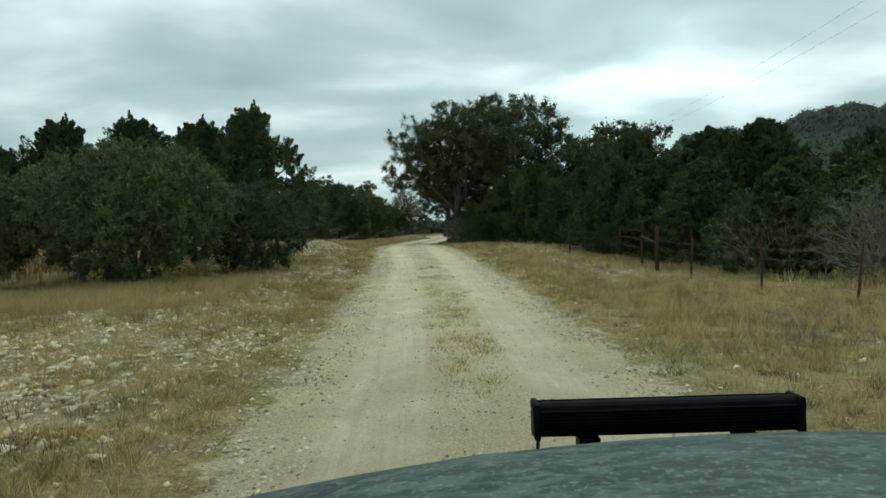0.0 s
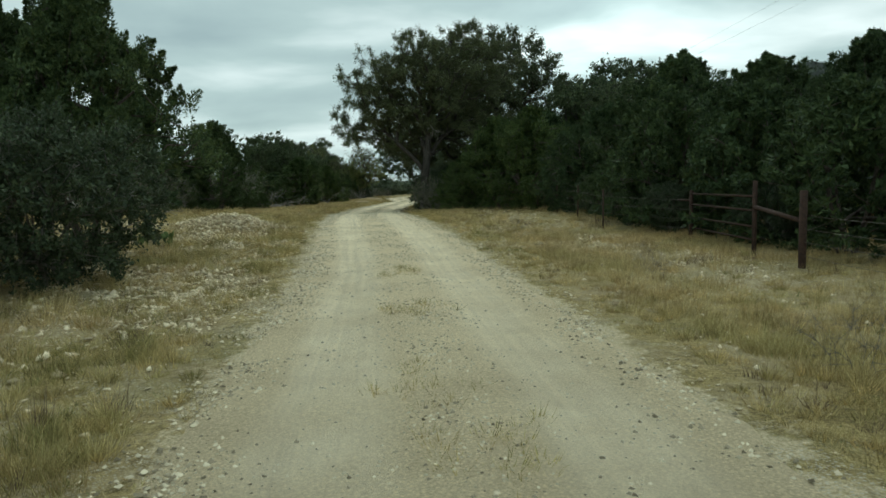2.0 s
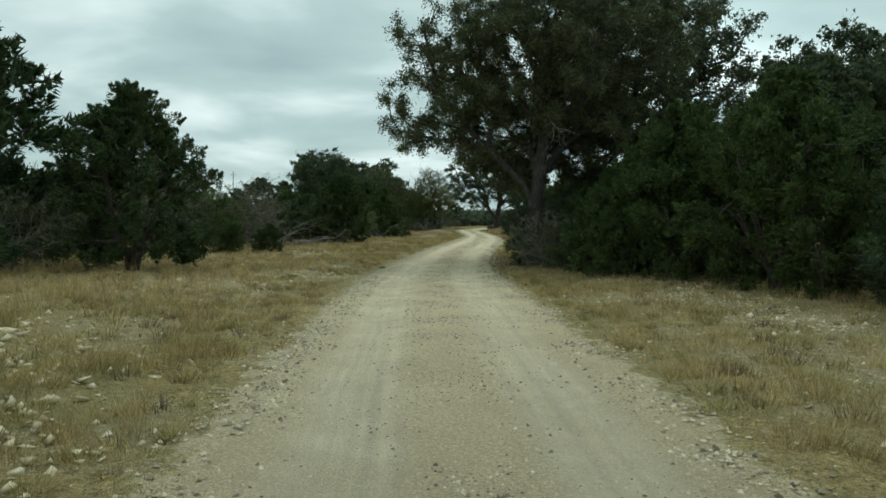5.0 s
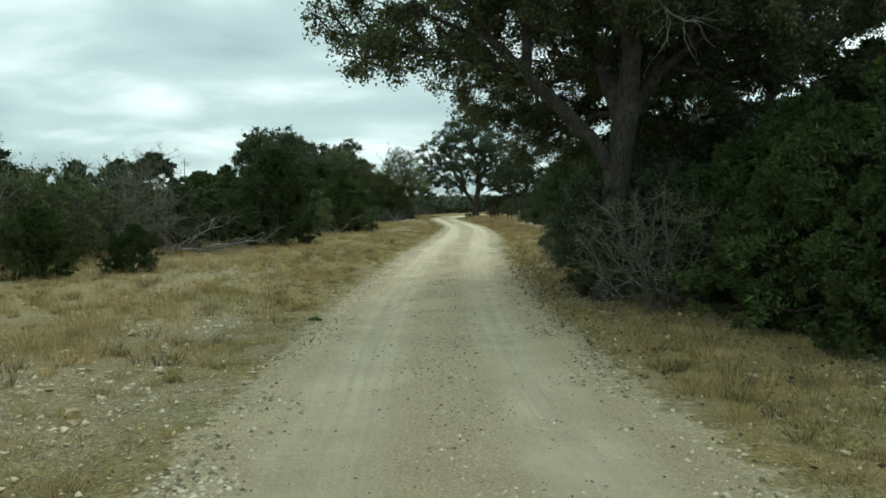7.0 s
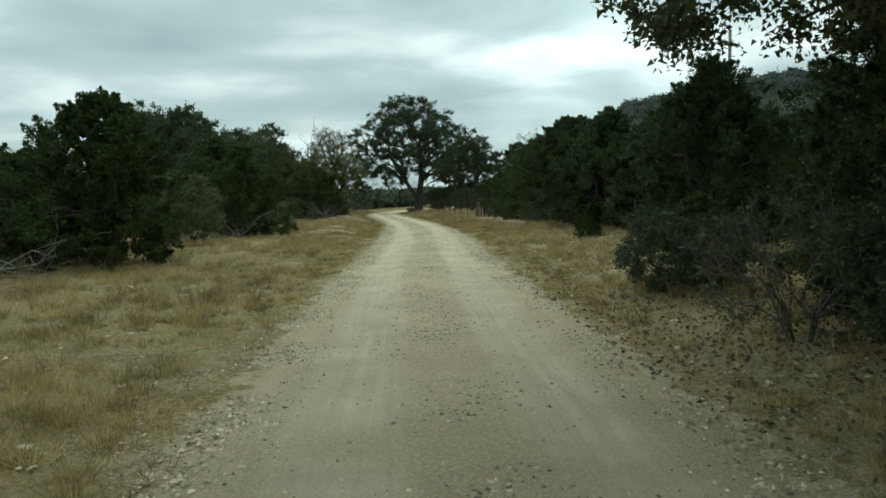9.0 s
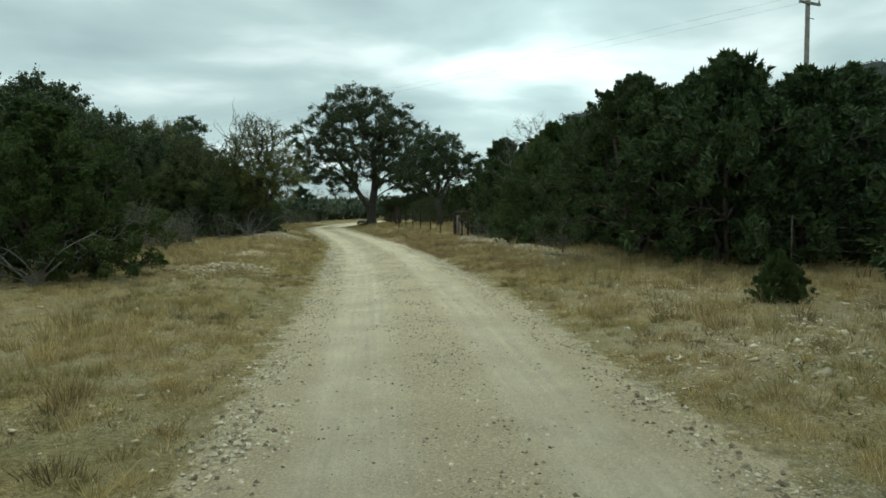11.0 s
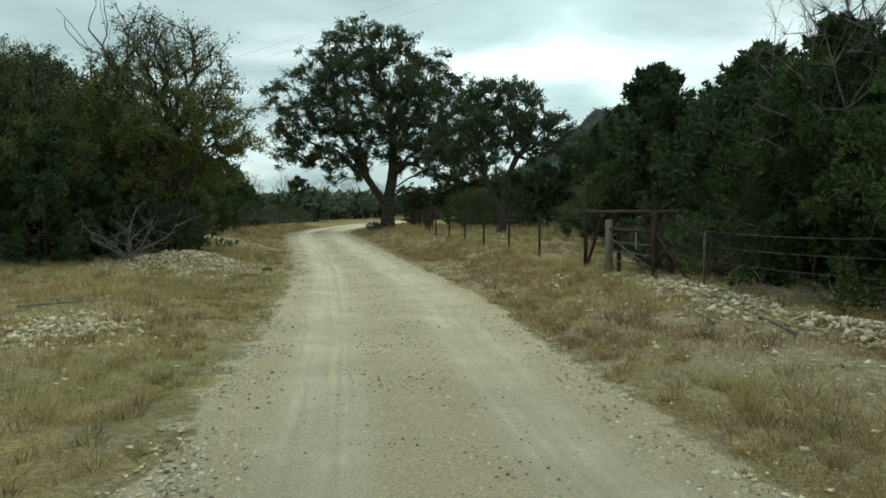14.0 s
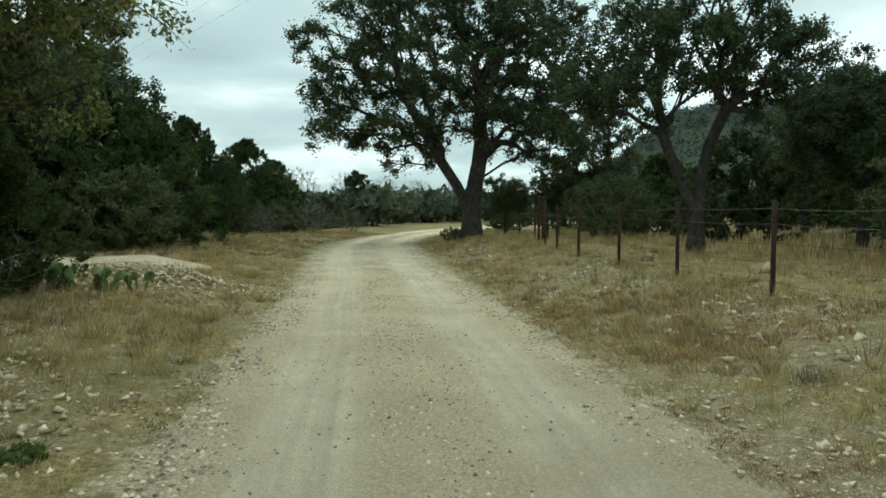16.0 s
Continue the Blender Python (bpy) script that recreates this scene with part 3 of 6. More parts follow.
def oak(name, blobs, trunk, seed, material, clumps=70, sub=8, per=150, size=0.085, cluster=0.5, clump=1.0, r_tip=0.012, spacing=1.0, hang=0.0, power=0.47, tris=False, thin_top=0.0):
    """Trunk and crown meshes of a live oak: crooked limbs end in clumps, each clump in twigs set with leaves."""
    rng = np.random.default_rng(seed)
    cc = blob_points(blobs, clumps, rng, shell=0.30, spacing=spacing)
    rc = clump * rng.uniform(0.55, 1.25, len(cc))
    off = unit(rng.normal(size=(len(cc) * sub, 3))) * (rng.uniform(0.1, 1.0, len(cc) * sub) ** 0.5)[:, None] * [1.0, 1.0, 0.62]
    c = np.repeat(cc, sub, 0) + off * np.repeat(rc, sub)[:, None]
    p0, p1, r0, r1, tips = grow(trunk, c, rng, r_tip=r_tip, kink=0.13, power=power)
    q = 7
    k = len(c)
    td = unit(rng.normal(size=(k * q, 3)) + np.repeat(off, q, 0) * 0.8 + [0, 0, 0.15 - 0.7 * hang])
    tb = np.repeat(c, q, 0)
    tl = rng.uniform(0.35, 1.05, k * q) * cluster
    te = tb + td * tl[:, None]
    t0 = np.full(k * q, 0.006)
    trunk_me = limb_mesh(name + "_trunk", (np.concatenate([p0, tb]), np.concatenate([p1, te]), np.concatenate([r0, t0]), np.concatenate([r1, t0 * 0.5])), BARK)
    full = np.maximum(0.3, rng.normal(1.0, 0.35, k)) * np.interp(c[:, 2], [0.45 * c[:, 2].max(), 0.85 * c[:, 2].max()], [1.0, 1.0 - thin_top])
    num = np.maximum((per * full).astype(int), 12)
    idx = np.repeat(np.arange(k), num)
    m = len(idx)
    tw = idx * q + rng.integers(0, q, m)
    pos = tb[tw] + td[tw] * (tl[tw] * rng.uniform(0.1, 1.12, m))[:, None] + rng.normal(size=(m, 3)) * cluster * 0.15
    d = unit(td[tw] * 0.6 + rng.normal(size=(m, 3)) + [0, 0, -0.2])
    L = size * rng.uniform(0.65, 1.35, m)
    v, f = needles(pos, d, L, L * 0.8, rng) if tris else leaves(pos, d, L, L * 0.55, rng)
    return trunk_me, mesh_of(name + "_crown", v, f, material)


def juniper(name, h, w, seed, material, n=240, per=80, size=0.16, tips=7, open_base=0.04, airy=0.0, slim=0.27, body=0.93, leader=6):
    """Meshes of an ashe juniper: many stems from the ground and a dark crown of upright plumes with ragged tips."""
    rng = np.random.default_rng(seed)
    R = w / 2
    lobes = rng.uniform(0, 2 * np.pi, 5)
    amp = rng.uniform(0.08, 0.26, 5)

    def rim(ang, t):
        prof = np.clip(np.sin(np.pi * np.clip(0.20 + 0.80 * t, 0, 1)) ** 0.6 * (1.10 - 0.38 * t), 0.03, 1)
        wav = 1 + sum(a * np.sin((i + 1) * ang + l + 3 * t * (i % 2)) for i, (a, l) in enumerate(zip(amp, lobes)))
        return R * prof * np.clip(wav, 0.6, 1.25)

    t = rng.uniform(0, 1, n) ** 1.05 * (1 - open_base) + open_base
    ang = rng.uniform(0, 2 * np.pi, n)
    rr = np.sqrt(rng.uniform(0.16 + 0.2 * airy, 1.0, n))
    r = rim(ang, t) * rr
    c = np.stack([np.cos(ang) * r, np.sin(ang) * r, t * h * body], 1)
    out = unit(np.stack([np.cos(ang) * (0.35 + 0.5 * rr), np.sin(ang) * (0.35 + 0.5 * rr), 0.15 + 0.85 * t], 1) + rng.normal(size=(n, 3)) * 0.34)
    plume = rng.uniform(0.30, 0.62, n) * (0.7 + 0.05 * h)
    fat = rng.uniform(0.50, 0.80, n)
    # leading shoots that stand out of the outline
    la, lr = rng.uniform(0, 2 * np.pi, tips), rng.uniform(0.05, 0.72, tips) * R
    lz = h * (body - 0.18 + 0.20 * rng.uniform(0, 1, tips) - 0.42 * lr / R)
    lc, ld, lp, lf = [], [], [], []
    shoots = []
    for a, q, z in zip(la, lr, lz):
        base = np.array([math.cos(a) * q, math.sin(a) * q, z])
        lean = unit(np.array([math.cos(a) * 0.4, math.sin(a) * 0.4, 1.0]) + rng.normal(size=3) * 0.4)
        shoots.append((base - lean * 0.9, base + lean * (leader * 0.16 - 0.55)))
        for s in range(leader):
            f = s * 6 / leader
            lc.append(base + lean * (s * 0.16 - 0.5) + rng.normal(size=3) * [0.11, 0.11, 0.06] * (10 - f) / 7)
            ld.append(unit(lean + rng.normal(size=3) * 0.7 * (1 - f / 7)))
            lp.append(rng.uniform(0.32, 0.46) - 0.02 * f)
            lf.append(0.55 - 0.06 * f)
    c2 = np.concatenate([c, lc])
    out = np.concatenate([out, ld])
    plume = np.concatenate([plume, lp])
    fat = np.concatenate([fat, lf])
    stems = []
    for s in range(4):
        a = rng.uniform(0, 2 * np.pi)
        foot = np.array([math.cos(a), math.sin(a), 0]) * 0.12
        top = np.array([math.cos(a) * R * 0.45, math.sin(a) * R * 0.45, h * rng.uniform(0.45, 0.7)])
        line = [foot + np.array([0, 0, -0.15])]
        for q in (0.15, 0.35, 0.6, 1.0):
            line.append(foot + (top - foot) * np.array([q ** 1.1, q ** 1.1, q]) + rng.normal(size=3) * 0.06)
        stems.append(line)
    p0, p1, r0, r1, _ = grow(stems, c[::2] if n < 200 else c, rng, r_tip=0.010, power=0.42)
    sa, sb = np.array([a for a, _ in shoots]), np.array([b for _, b in shoots])
    thin = np.full(len(sa), 0.016)
    p0, p1, r0, r1 = np.concatenate([p0, sa]), np.concatenate([p1, sb]), np.concatenate([r0, thin]), np.concatenate([r1, thin * 0.4])
    trunk_me = limb_mesh(name + "_trunk", (p0, p1, r0, r1), CEDAR_BARK, 1.3)
    k = len(c2)
    idx = np.repeat(np.arange(k), np.maximum((per * rng.uniform(0.6, 1.4, k)).astype(int), 8))
    m = len(idx)
    u = rng.uniform(0, 1, m)
    side = across_of(out[idx], rng)
    pos = c2[idx] + out[idx] * ((u - 0.35) * plume[idx])[:, None] + side * (plume[idx] * fat[idx] * (1.1 - u) * np.sqrt(rng.uniform(0, 1, m)))[:, None]
    d = unit(out[idx] * 0.9 + side * 0.8 + rng.normal(size=(m, 3)) * 0.5)
    inner = np.concatenate([np.where(rr < 0.62, 1.5, 1.0), np.ones(len(lc))])[idx]
    L = size * rng.uniform(0.6, 1.4, m) * inner
    v, f = needles(pos, d, L, L * np.where(inner > 1, 0.7, slim), rng)
    return trunk_me, mesh_of(name + "_crown", v, f, material)


def shrub(name, h, w, seed, leaf, n=130, per=60, size=0.05, twig=TWIG, stems=7, leafy=1.0, fine=1.0):
    """Meshes of a twiggy shrub: thin stems from one foot, fine twigs, small leaves."""
    rng = np.random.default_rng(seed)
    R = w / 2
    blobs = [(0, 0, h * 0.52, R, R, h * 0.48)] + [(R * 0.5 * math.cos(a), R * 0.5 * math.sin(a), h * rng.uniform(0.4, 0.62), R * 0.55, R * 0.55, h * 0.36) for a in rng.uniform(0, 6.28, 4)]
    c = blob_points(blobs, n, rng, spacing=0.16 * min(w, 4) ** 0.6)
    lines = []
    for s in range(stems):
        a = rng.uniform(0, 6.28)
        top = np.array([math.cos(a) * R * 0.35, math.sin(a) * R * 0.35, h * 0.42])
        lines.append([np.array([math.cos(a) * 0.08, math.sin(a) * 0.08, -0.1]), top * 0.45 + rng.normal(size=3) * 0.05, top])
    p0, p1, r0, r1, _ = grow(lines, c, rng, r_tip=0.006 * fine, power=0.42, kink=0.08)
    k = len(c)
    q = 12
    td = unit(rng.normal(size=(k * q, 3)) + np.repeat(unit(c - [0, 0, h * 0.25]), q, 0) * 0.9)
    tb = np.repeat(c, q, 0)
    tl = rng.uniform(0.12, 0.42, k * q) * min(1.0, 0.35 + h * 0.2)
    te = tb + td * tl[:, None]
    t0 = np.full(k * q, 0.004 * fine)
    v, f = joined([tubes(p0, p1, r0, r1, 4), tubes(tb, te, t0, t0 * 0.5, 3)])
    stem_me = mesh_of(name + "_stems", v, f, twig, True)
    if not leafy:
        return stem_me, None
    m = int(k * per * leafy)
    tw = rng.integers(0, k * q, m)
    pos = tb[tw] + td[tw] * (tl[tw] * rng.uniform(0.1, 1.1, m))[:, None] + rng.normal(size=(m, 3)) * 0.03
    d = unit(td[tw] + rng.normal(size=(m, 3)) * 0.8)
    L = size * rng.uniform(0.6, 1.4, m)
    v, f = needles(pos, d, L, L * 0.75, rng)
    return stem_me, mesh_of(name + "_foliage", v, f, leaf)


def plant(name, meshes, x, y, label, category, turn=0.0, scale=1.0, tall=1.0, group="", parts=("trunk", "crown"), sink=0.06):
    m = pose(x, y, at(x, y) - sink, 0, 0, turn) @ Matrix.Diagonal((scale, scale, scale * tall, 1))
    ob = thing(name, m, label, category, group)
    for n, me in zip(parts, meshes):
        if me:
            part(n, me, ob)
    return ob


# the old oak by the road, its limbs reaching over the wheel tracks
OLD_OAK = oak("old_oak", [(0.3, 0.8, 8.0, 3.6, 4.0, 3.0), (-1.7, 2.2, 6.8, 1.6, 1.9, 1.7), (2.8, 0.4, 8.6, 3.2, 3.6, 2.6), (-4.0, -1.2, 7.2, 1.3, 1.4, 1.1), (-3.5, -0.3, 7.0, 1.2, 1.4, 0.8), (-2.5, 0.6, 6.1, 1.3, 1.5, 0.8), (-2.4, -0.6, 7.9, 1.9, 1.7, 1.6), (0.5, 3.6, 6.4, 3.6, 3.0, 2.4), (-0.6, -0.6, 7.9, 2.0, 1.8, 1.7), (-1.7, 3.2, 4.6, 1.5, 1.9, 1.0), (3.6, -0.2, 5.4, 1.5, 1.7, 1.0), (-3.9, -0.6, 5.5, 1.4, 1.5, 1.3), (-2.6, 0.6, 4.9, 1.5, 1.5, 1.0), (-1.0, -0.8, 6.0, 1.9, 1.7, 1.2),  (0.6, 5.4, 4.2, 2.6, 2.2, 1.3), (3.2, 3.6, 4.8, 2.6, 2.4, 1.8), (1.7, 2.6, 4.0, 2.0, 1.8, 1.1), (4.8, 1.6, 4.8, 2.4, 2.4, 1.8), (-0.9, 4.8, 3.9, 1.8, 1.8, 0.9)],
              [[(0, 0, -0.3), (0.02, 0, 0.7), (0.06, 0, 1.5), (0.1, 0.05, 2.4), (0.25, 0.1, 3.4), (0.35, 0.1, 4.6), (0.3, 0.2, 5.8)], [(0.08, 0, 2.3), (-0.35, 0, 3.0), (-0.95, 0.1, 3.6), (-1.6, 0.1, 4.2), (-2.3, 0.2, 4.9)]],
              11, OAK_LEAF_GREY, clumps=270, sub=7, per=205, size=0.061, hang=0.8, spacing=0.78, clump=0.80, cluster=0.46, power=0.405, tris=True)
HIGH_OAK = oak("high_oak", [(0, 0, 9.2, 4.6, 4.6, 3.4), (-3.0, 0, 7.4, 2.6, 2.8, 2.2), (3.4, 0.5, 7.6, 2.8, 2.8, 2.2), (0.8, 2, 7.2, 3.4, 3, 2.6)],
               [[(0, 0, -0.3), (0.05, 0, 1.0), (0.1, 0, 2.3), (-0.25, 0, 3.6), (-0.8, 0, 5.2)], [(0.1, 0, 2.2), (0.7, 0.1, 3.5), (1.3, 0.2, 5.2)]],
               12, OAK_LEAF_GREY, clumps=120, sub=7, per=75, size=0.12, clump=0.9, cluster=0.55, spacing=1.05, tris=True)
BEND_OAK = oak("bend_oak", [(-1.3, 0, 9.4, 4.2, 4.4, 4.3), (-4.9, 0, 8.4, 2.6, 2.6, 2.4), (2.8, 0, 8.2, 3.6, 3.6, 3.0), (-3.2, -0.6, 5.6, 2.6, 2.4, 1.7), (2.2, -0.8, 5.3, 3.2, 2.4, 1.6), (0.6, 1.0, 11.8, 2.8, 2.6, 2.0), (-1.2, 0, 13.0, 2.0, 2.0, 1.4), (-5.0, 0, 5.4, 1.9, 2.2, 1.4), (-5.6, 0.2, 7.0, 1.5, 1.9, 1.4), (3.4, 0, 4.6, 2.4, 2.2, 1.2), (-3.4, 0.4, 4.2, 2.2, 2.0, 1.0), (4.6, 0.4, 6.2, 2.2, 2.2, 1.8)],
               [[(0, 0, -0.3), (0, 0, 0.9), (0.02, 0, 1.9), (0.25, 0, 3.3), (0.4, 0, 4.8), (0.3, 0, 6.4), (0.1, 0, 8.2)], [(-0.15, 0, 1.6), (-0.65, 0, 2.6), (-1.3, 0, 3.7), (-2.0, 0, 5.0), (-2.7, 0, 6.4)], [(0.25, 0, 2.8), (1.3, 0, 3.6), (2.6, 0, 4.3)]],
               13, OAK_LEAF, clumps=215, sub=8, per=78, size=0.105, clump=0.90, cluster=0.50, spacing=0.98, r_tip=0.015, power=0.435, tris=True)
FENCE_OAK = oak("fence_oak", [(0.2, 0, 6.4, 2.8, 2.8, 1.9), (-2.4, 0, 5.0, 2.0, 2.0, 1.5), (2.2, 0, 5.6, 1.7, 1.9, 1.3), (0.4, 0.6, 7.6, 1.9, 1.9, 1.1)],
                [[(0, 0, -0.3), (0.05, 0, 0.9), (0.1, 0, 2.0), (0.35, 0, 3.2), (0.9, 0, 4.4)], [(0.0, 0, 1.2), (-0.5, 0, 2.2), (-1.1, 0, 3.6)]],
                14, OAK_LEAF, clumps=68, sub=8, per=90, size=0.092, spacing=0.9, clump=0.75, cluster=0.45, power=0.46, tris=True)
ROUND_OAK = oak("round_oak", [(0, 0, 6.4, 3.4, 3.4, 2.4), (1.6, 0, 5.2, 2.4, 2.4, 1.9), (-1.8, 0, 5.0, 2.3, 2.3, 1.8)],
                [[(0, 0, -0.3), (0.1, 0, 1.2), (0.2, 0, 2.4), (0.1, 0, 3.8)]], 15, OAK_LEAF, clumps=72, sub=7, per=85, size=0.13, clump=0.95, cluster=0.52, spacing=0.92, tris=True)
CEDAR_ELM = oak("cedar_elm", [(0, 0, 6.0, 3.0, 3.0, 2.6), (1.7, 0, 4.6, 2.2, 2.2, 1.9), (-1.8, 0.2, 4.6, 2.2, 2.4, 2.0), (0.2, 0, 8.0, 1.9, 1.9, 1.3), (-1.2, -0.6, 2.8, 1.8, 1.8, 1.2)],
                [[(0, 0, -0.3), (0.1, 0, 1.0), (0.15, 0, 2.2), (0.0, 0, 3.6), (0.1, 0, 5.2)], [(0.05, 0, 0.8), (0.6, 0, 2.2), (1.2, 0, 3.4)]],
                16, OAK_LEAF_YELLOW, clumps=125, sub=8, per=95, size=0.08, spacing=0.78, clump=0.8, cluster=0.5, tris=True, thin_top=0.9)
THIN_OAK = oak("thin_oak", [(0, 0, 5.4, 2.6, 2.6, 2.3), (0.8, 0, 3.8, 2.4, 2.2, 1.6), (-0.9, 0, 3.6, 2.0, 2.0, 1.5)],
               [[(0, 0, -0.3), (0.1, 0, 1.2), (-0.2, 0, 2.6), (-0.5, 0, 4.0)], [(0.05, 0, 0.9), (0.6, 0, 2.4)]], 17, OAK_LEAF_GREY, clumps=46, sub=6, per=70, size=0.12, spacing=0.85, clump=0.8, tris=True)

AIRY_OAK = oak("airy_oak", [(0, 0, 4.8, 2.4, 2.4, 2.0), (0.9, 0, 3.4, 2.2, 2.2, 1.5), (-0.9, 0, 3.2, 2.0, 2.0, 1.4), (0, 0, 6.4, 1.4, 1.4, 1.0)],
               [[(0, 0, -0.3), (0.1, 0, 1.2), (-0.2, 0, 2.6), (-0.5, 0, 4.0)], [(0.05, 0, 0.9), (0.6, 0, 2.4)]], 18, OAK_LEAF_YELLOW, clumps=66, sub=8, per=60, size=0.08, spacing=0.75, clump=0.85)

J_BIG = juniper("juniper_big", 6.0, 6.4, 21, JUNIPER_LEAF, n=460, per=170, size=0.15, tips=11)
J_TALL = juniper("juniper_tall", 5.4, 4.4, 22, JUNIPER_LEAF, n=340, per=300, size=0.078, tips=14, slim=0.42, open_base=0.08, airy=0.3)
J_GREEN = juniper("juniper_green", 4.8, 5.2, 23, JUNIPER_GREEN, n=400, per=240, size=0.084, tips=10, slim=0.44)
J_RAGGED = juniper("juniper_ragged", 5.0, 4.4, 24, JUNIPER_LEAF, n=250, per=300, size=0.066, tips=24, slim=0.55, open_base=0.30, airy=0.3, body=0.93, leader=6)
J_OPEN = juniper("juniper_open", 5.0, 5.8, 27, JUNIPER_LEAF, n=360, per=240, size=0.084, tips=12, slim=0.44, open_base=0.16, airy=0.1)
J_MID = juniper("juniper_mid", 5.2, 5.4, 28, JUNIPER_LEAF, n=300, per=75, size=0.19, tips=9, slim=0.36)
J_FAR = [juniper("juniper_far", 5.0, 5.6, 30 + s, (JUNIPER_LEAF, JUNIPER_GREEN, OAK_LEAF)[s], n=230, per=60, size=0.20, tips=(5, 3, 1)[s], slim=0.5) for s in range(3)]
J_BEND = juniper("juniper_bend", 4.6, 5.6, 37, HAZED_BEND_LEAF, n=260, per=70, size=0.15, tips=3, slim=0.6)
S_GREY = shrub("grey_shrub", 3.7, 5.2, 41, SHRUB_LEAF, n=420, per=270, size=0.06)
S_DARK = shrub("dark_shrub", 2.6, 3.4, 42, DARK_SHRUB_LEAF, n=220, per=240, size=0.052)
S_SMALL = shrub("small_shrub", 1.5, 2.4, 43, DARK_SHRUB_LEAF, n=110, per=180, size=0.045)
S_OLIVE = shrub("olive_bush", 3.2, 4.4, 48, SHRUB_LEAF, n=180, per=150, size=0.082)
S_BARE = shrub("bare_shrub", 2.2, 3.0, 44, SHRUB_LEAF, n=150, per=14, size=0.05, leafy=1.0)
S_TWIG = shrub("twig_shrub", 0.8, 1.1, 45, None, n=40, leafy=0, stems=6, fine=0.27)
S_FRESH = shrub("fresh_bush", 0.7, 1.4, 46, FRESH_LEAF, n=60, per=110, size=0.085)
B_TREE = shrub("bare_tree", 5.0, 4.0, 47, None, n=220, leafy=0, stems=3, fine=1.7, twig=PALE_TWIG)
D_TREE = shrub("dead_tree", 5.0, 4.0, 49, None, n=170, leafy=0, stems=3)

JL = "dark green ashe juniper with ragged upright shoots"
plant("live_oak", OLD_OAK, 2.8, 53.2, "large old live oak with grey-green crown reaching over the road", "oak tree", 0)
plant("live_oak", HIGH_OAK, 8.7, 60.5, "tall live oak behind junipers with a domed grey-green crown", "oak tree", 20)
plant("live_oak", BEND_OAK, 7.7, 137.5, "spreading live oak with two leaning stems at the road bend", "oak tree", 0, 1.12, 0.89)
plant("live_oak", FENCE_OAK, 11.7, 123.0, "medium live oak with crooked stems inside the wire fence", "oak tree", 0, 0.88)
plant("live_oak", ROUND_OAK, 13.2, 52.5, "grey-green oak rising behind dark junipers", "oak tree", 130, 0.92)
plant("live_oak", ROUND_OAK, 16.7, 57.0, "grey-green oak rising behind dark junipers", "oak tree", 40, 1.12)
plant("cedar_elm", CEDAR_ELM, -2.2, 113.2, "roadside elm with yellowing olive leaves and an airy top", "elm tree", 10, 0.82)
plant("cedar_elm", CEDAR_ELM, -5.6, 111.4, "olive-leaved elm with bare dead limbs above its crown", "elm tree", 140, 0.64)
plant("live_oak", AIRY_OAK, -9.4, 121.8, "thin airy roadside tree with yellowing leaves", "oak tree", 120, 1.1)
for x, y, s, t in ((13.7, 97.4, 0.66, 110), (17.5, 124.5, 0.62, 30), (20.8, 127.5, 0.72, 150), (12.8, 141.5, 0.42, 60), (10.9, 146.0, 0.40, 210), (-12.0, 140.0, 1.25, 0), (-8.8, 131.0, 0.85, 70), (-13.4, 105.0, 1.0, 130), (-9.0, 99.0, 0.72, 200), (-6.4, 126.5, 0.68, 250), (-17.5, 124.0, 1.2, 300), (-8.4, 117.2, 0.8, 20)):
    plant("live_oak", ROUND_OAK, x, y, "round-headed live oak standing over the roadside junipers", "oak tree", t, s)
for x, y, s, t in ((20.5, 132, 0.75, 15), (15.0, 142, 0.9, 160), (25, 124, 0.75, 90), (27, 138, 0.85, 210), (23, 116, 0.7, 45)):
    plant("live_oak", THIN_OAK, x, y, "grey-stemmed oak in the wood behind the wire fence", "oak tree", t, s)

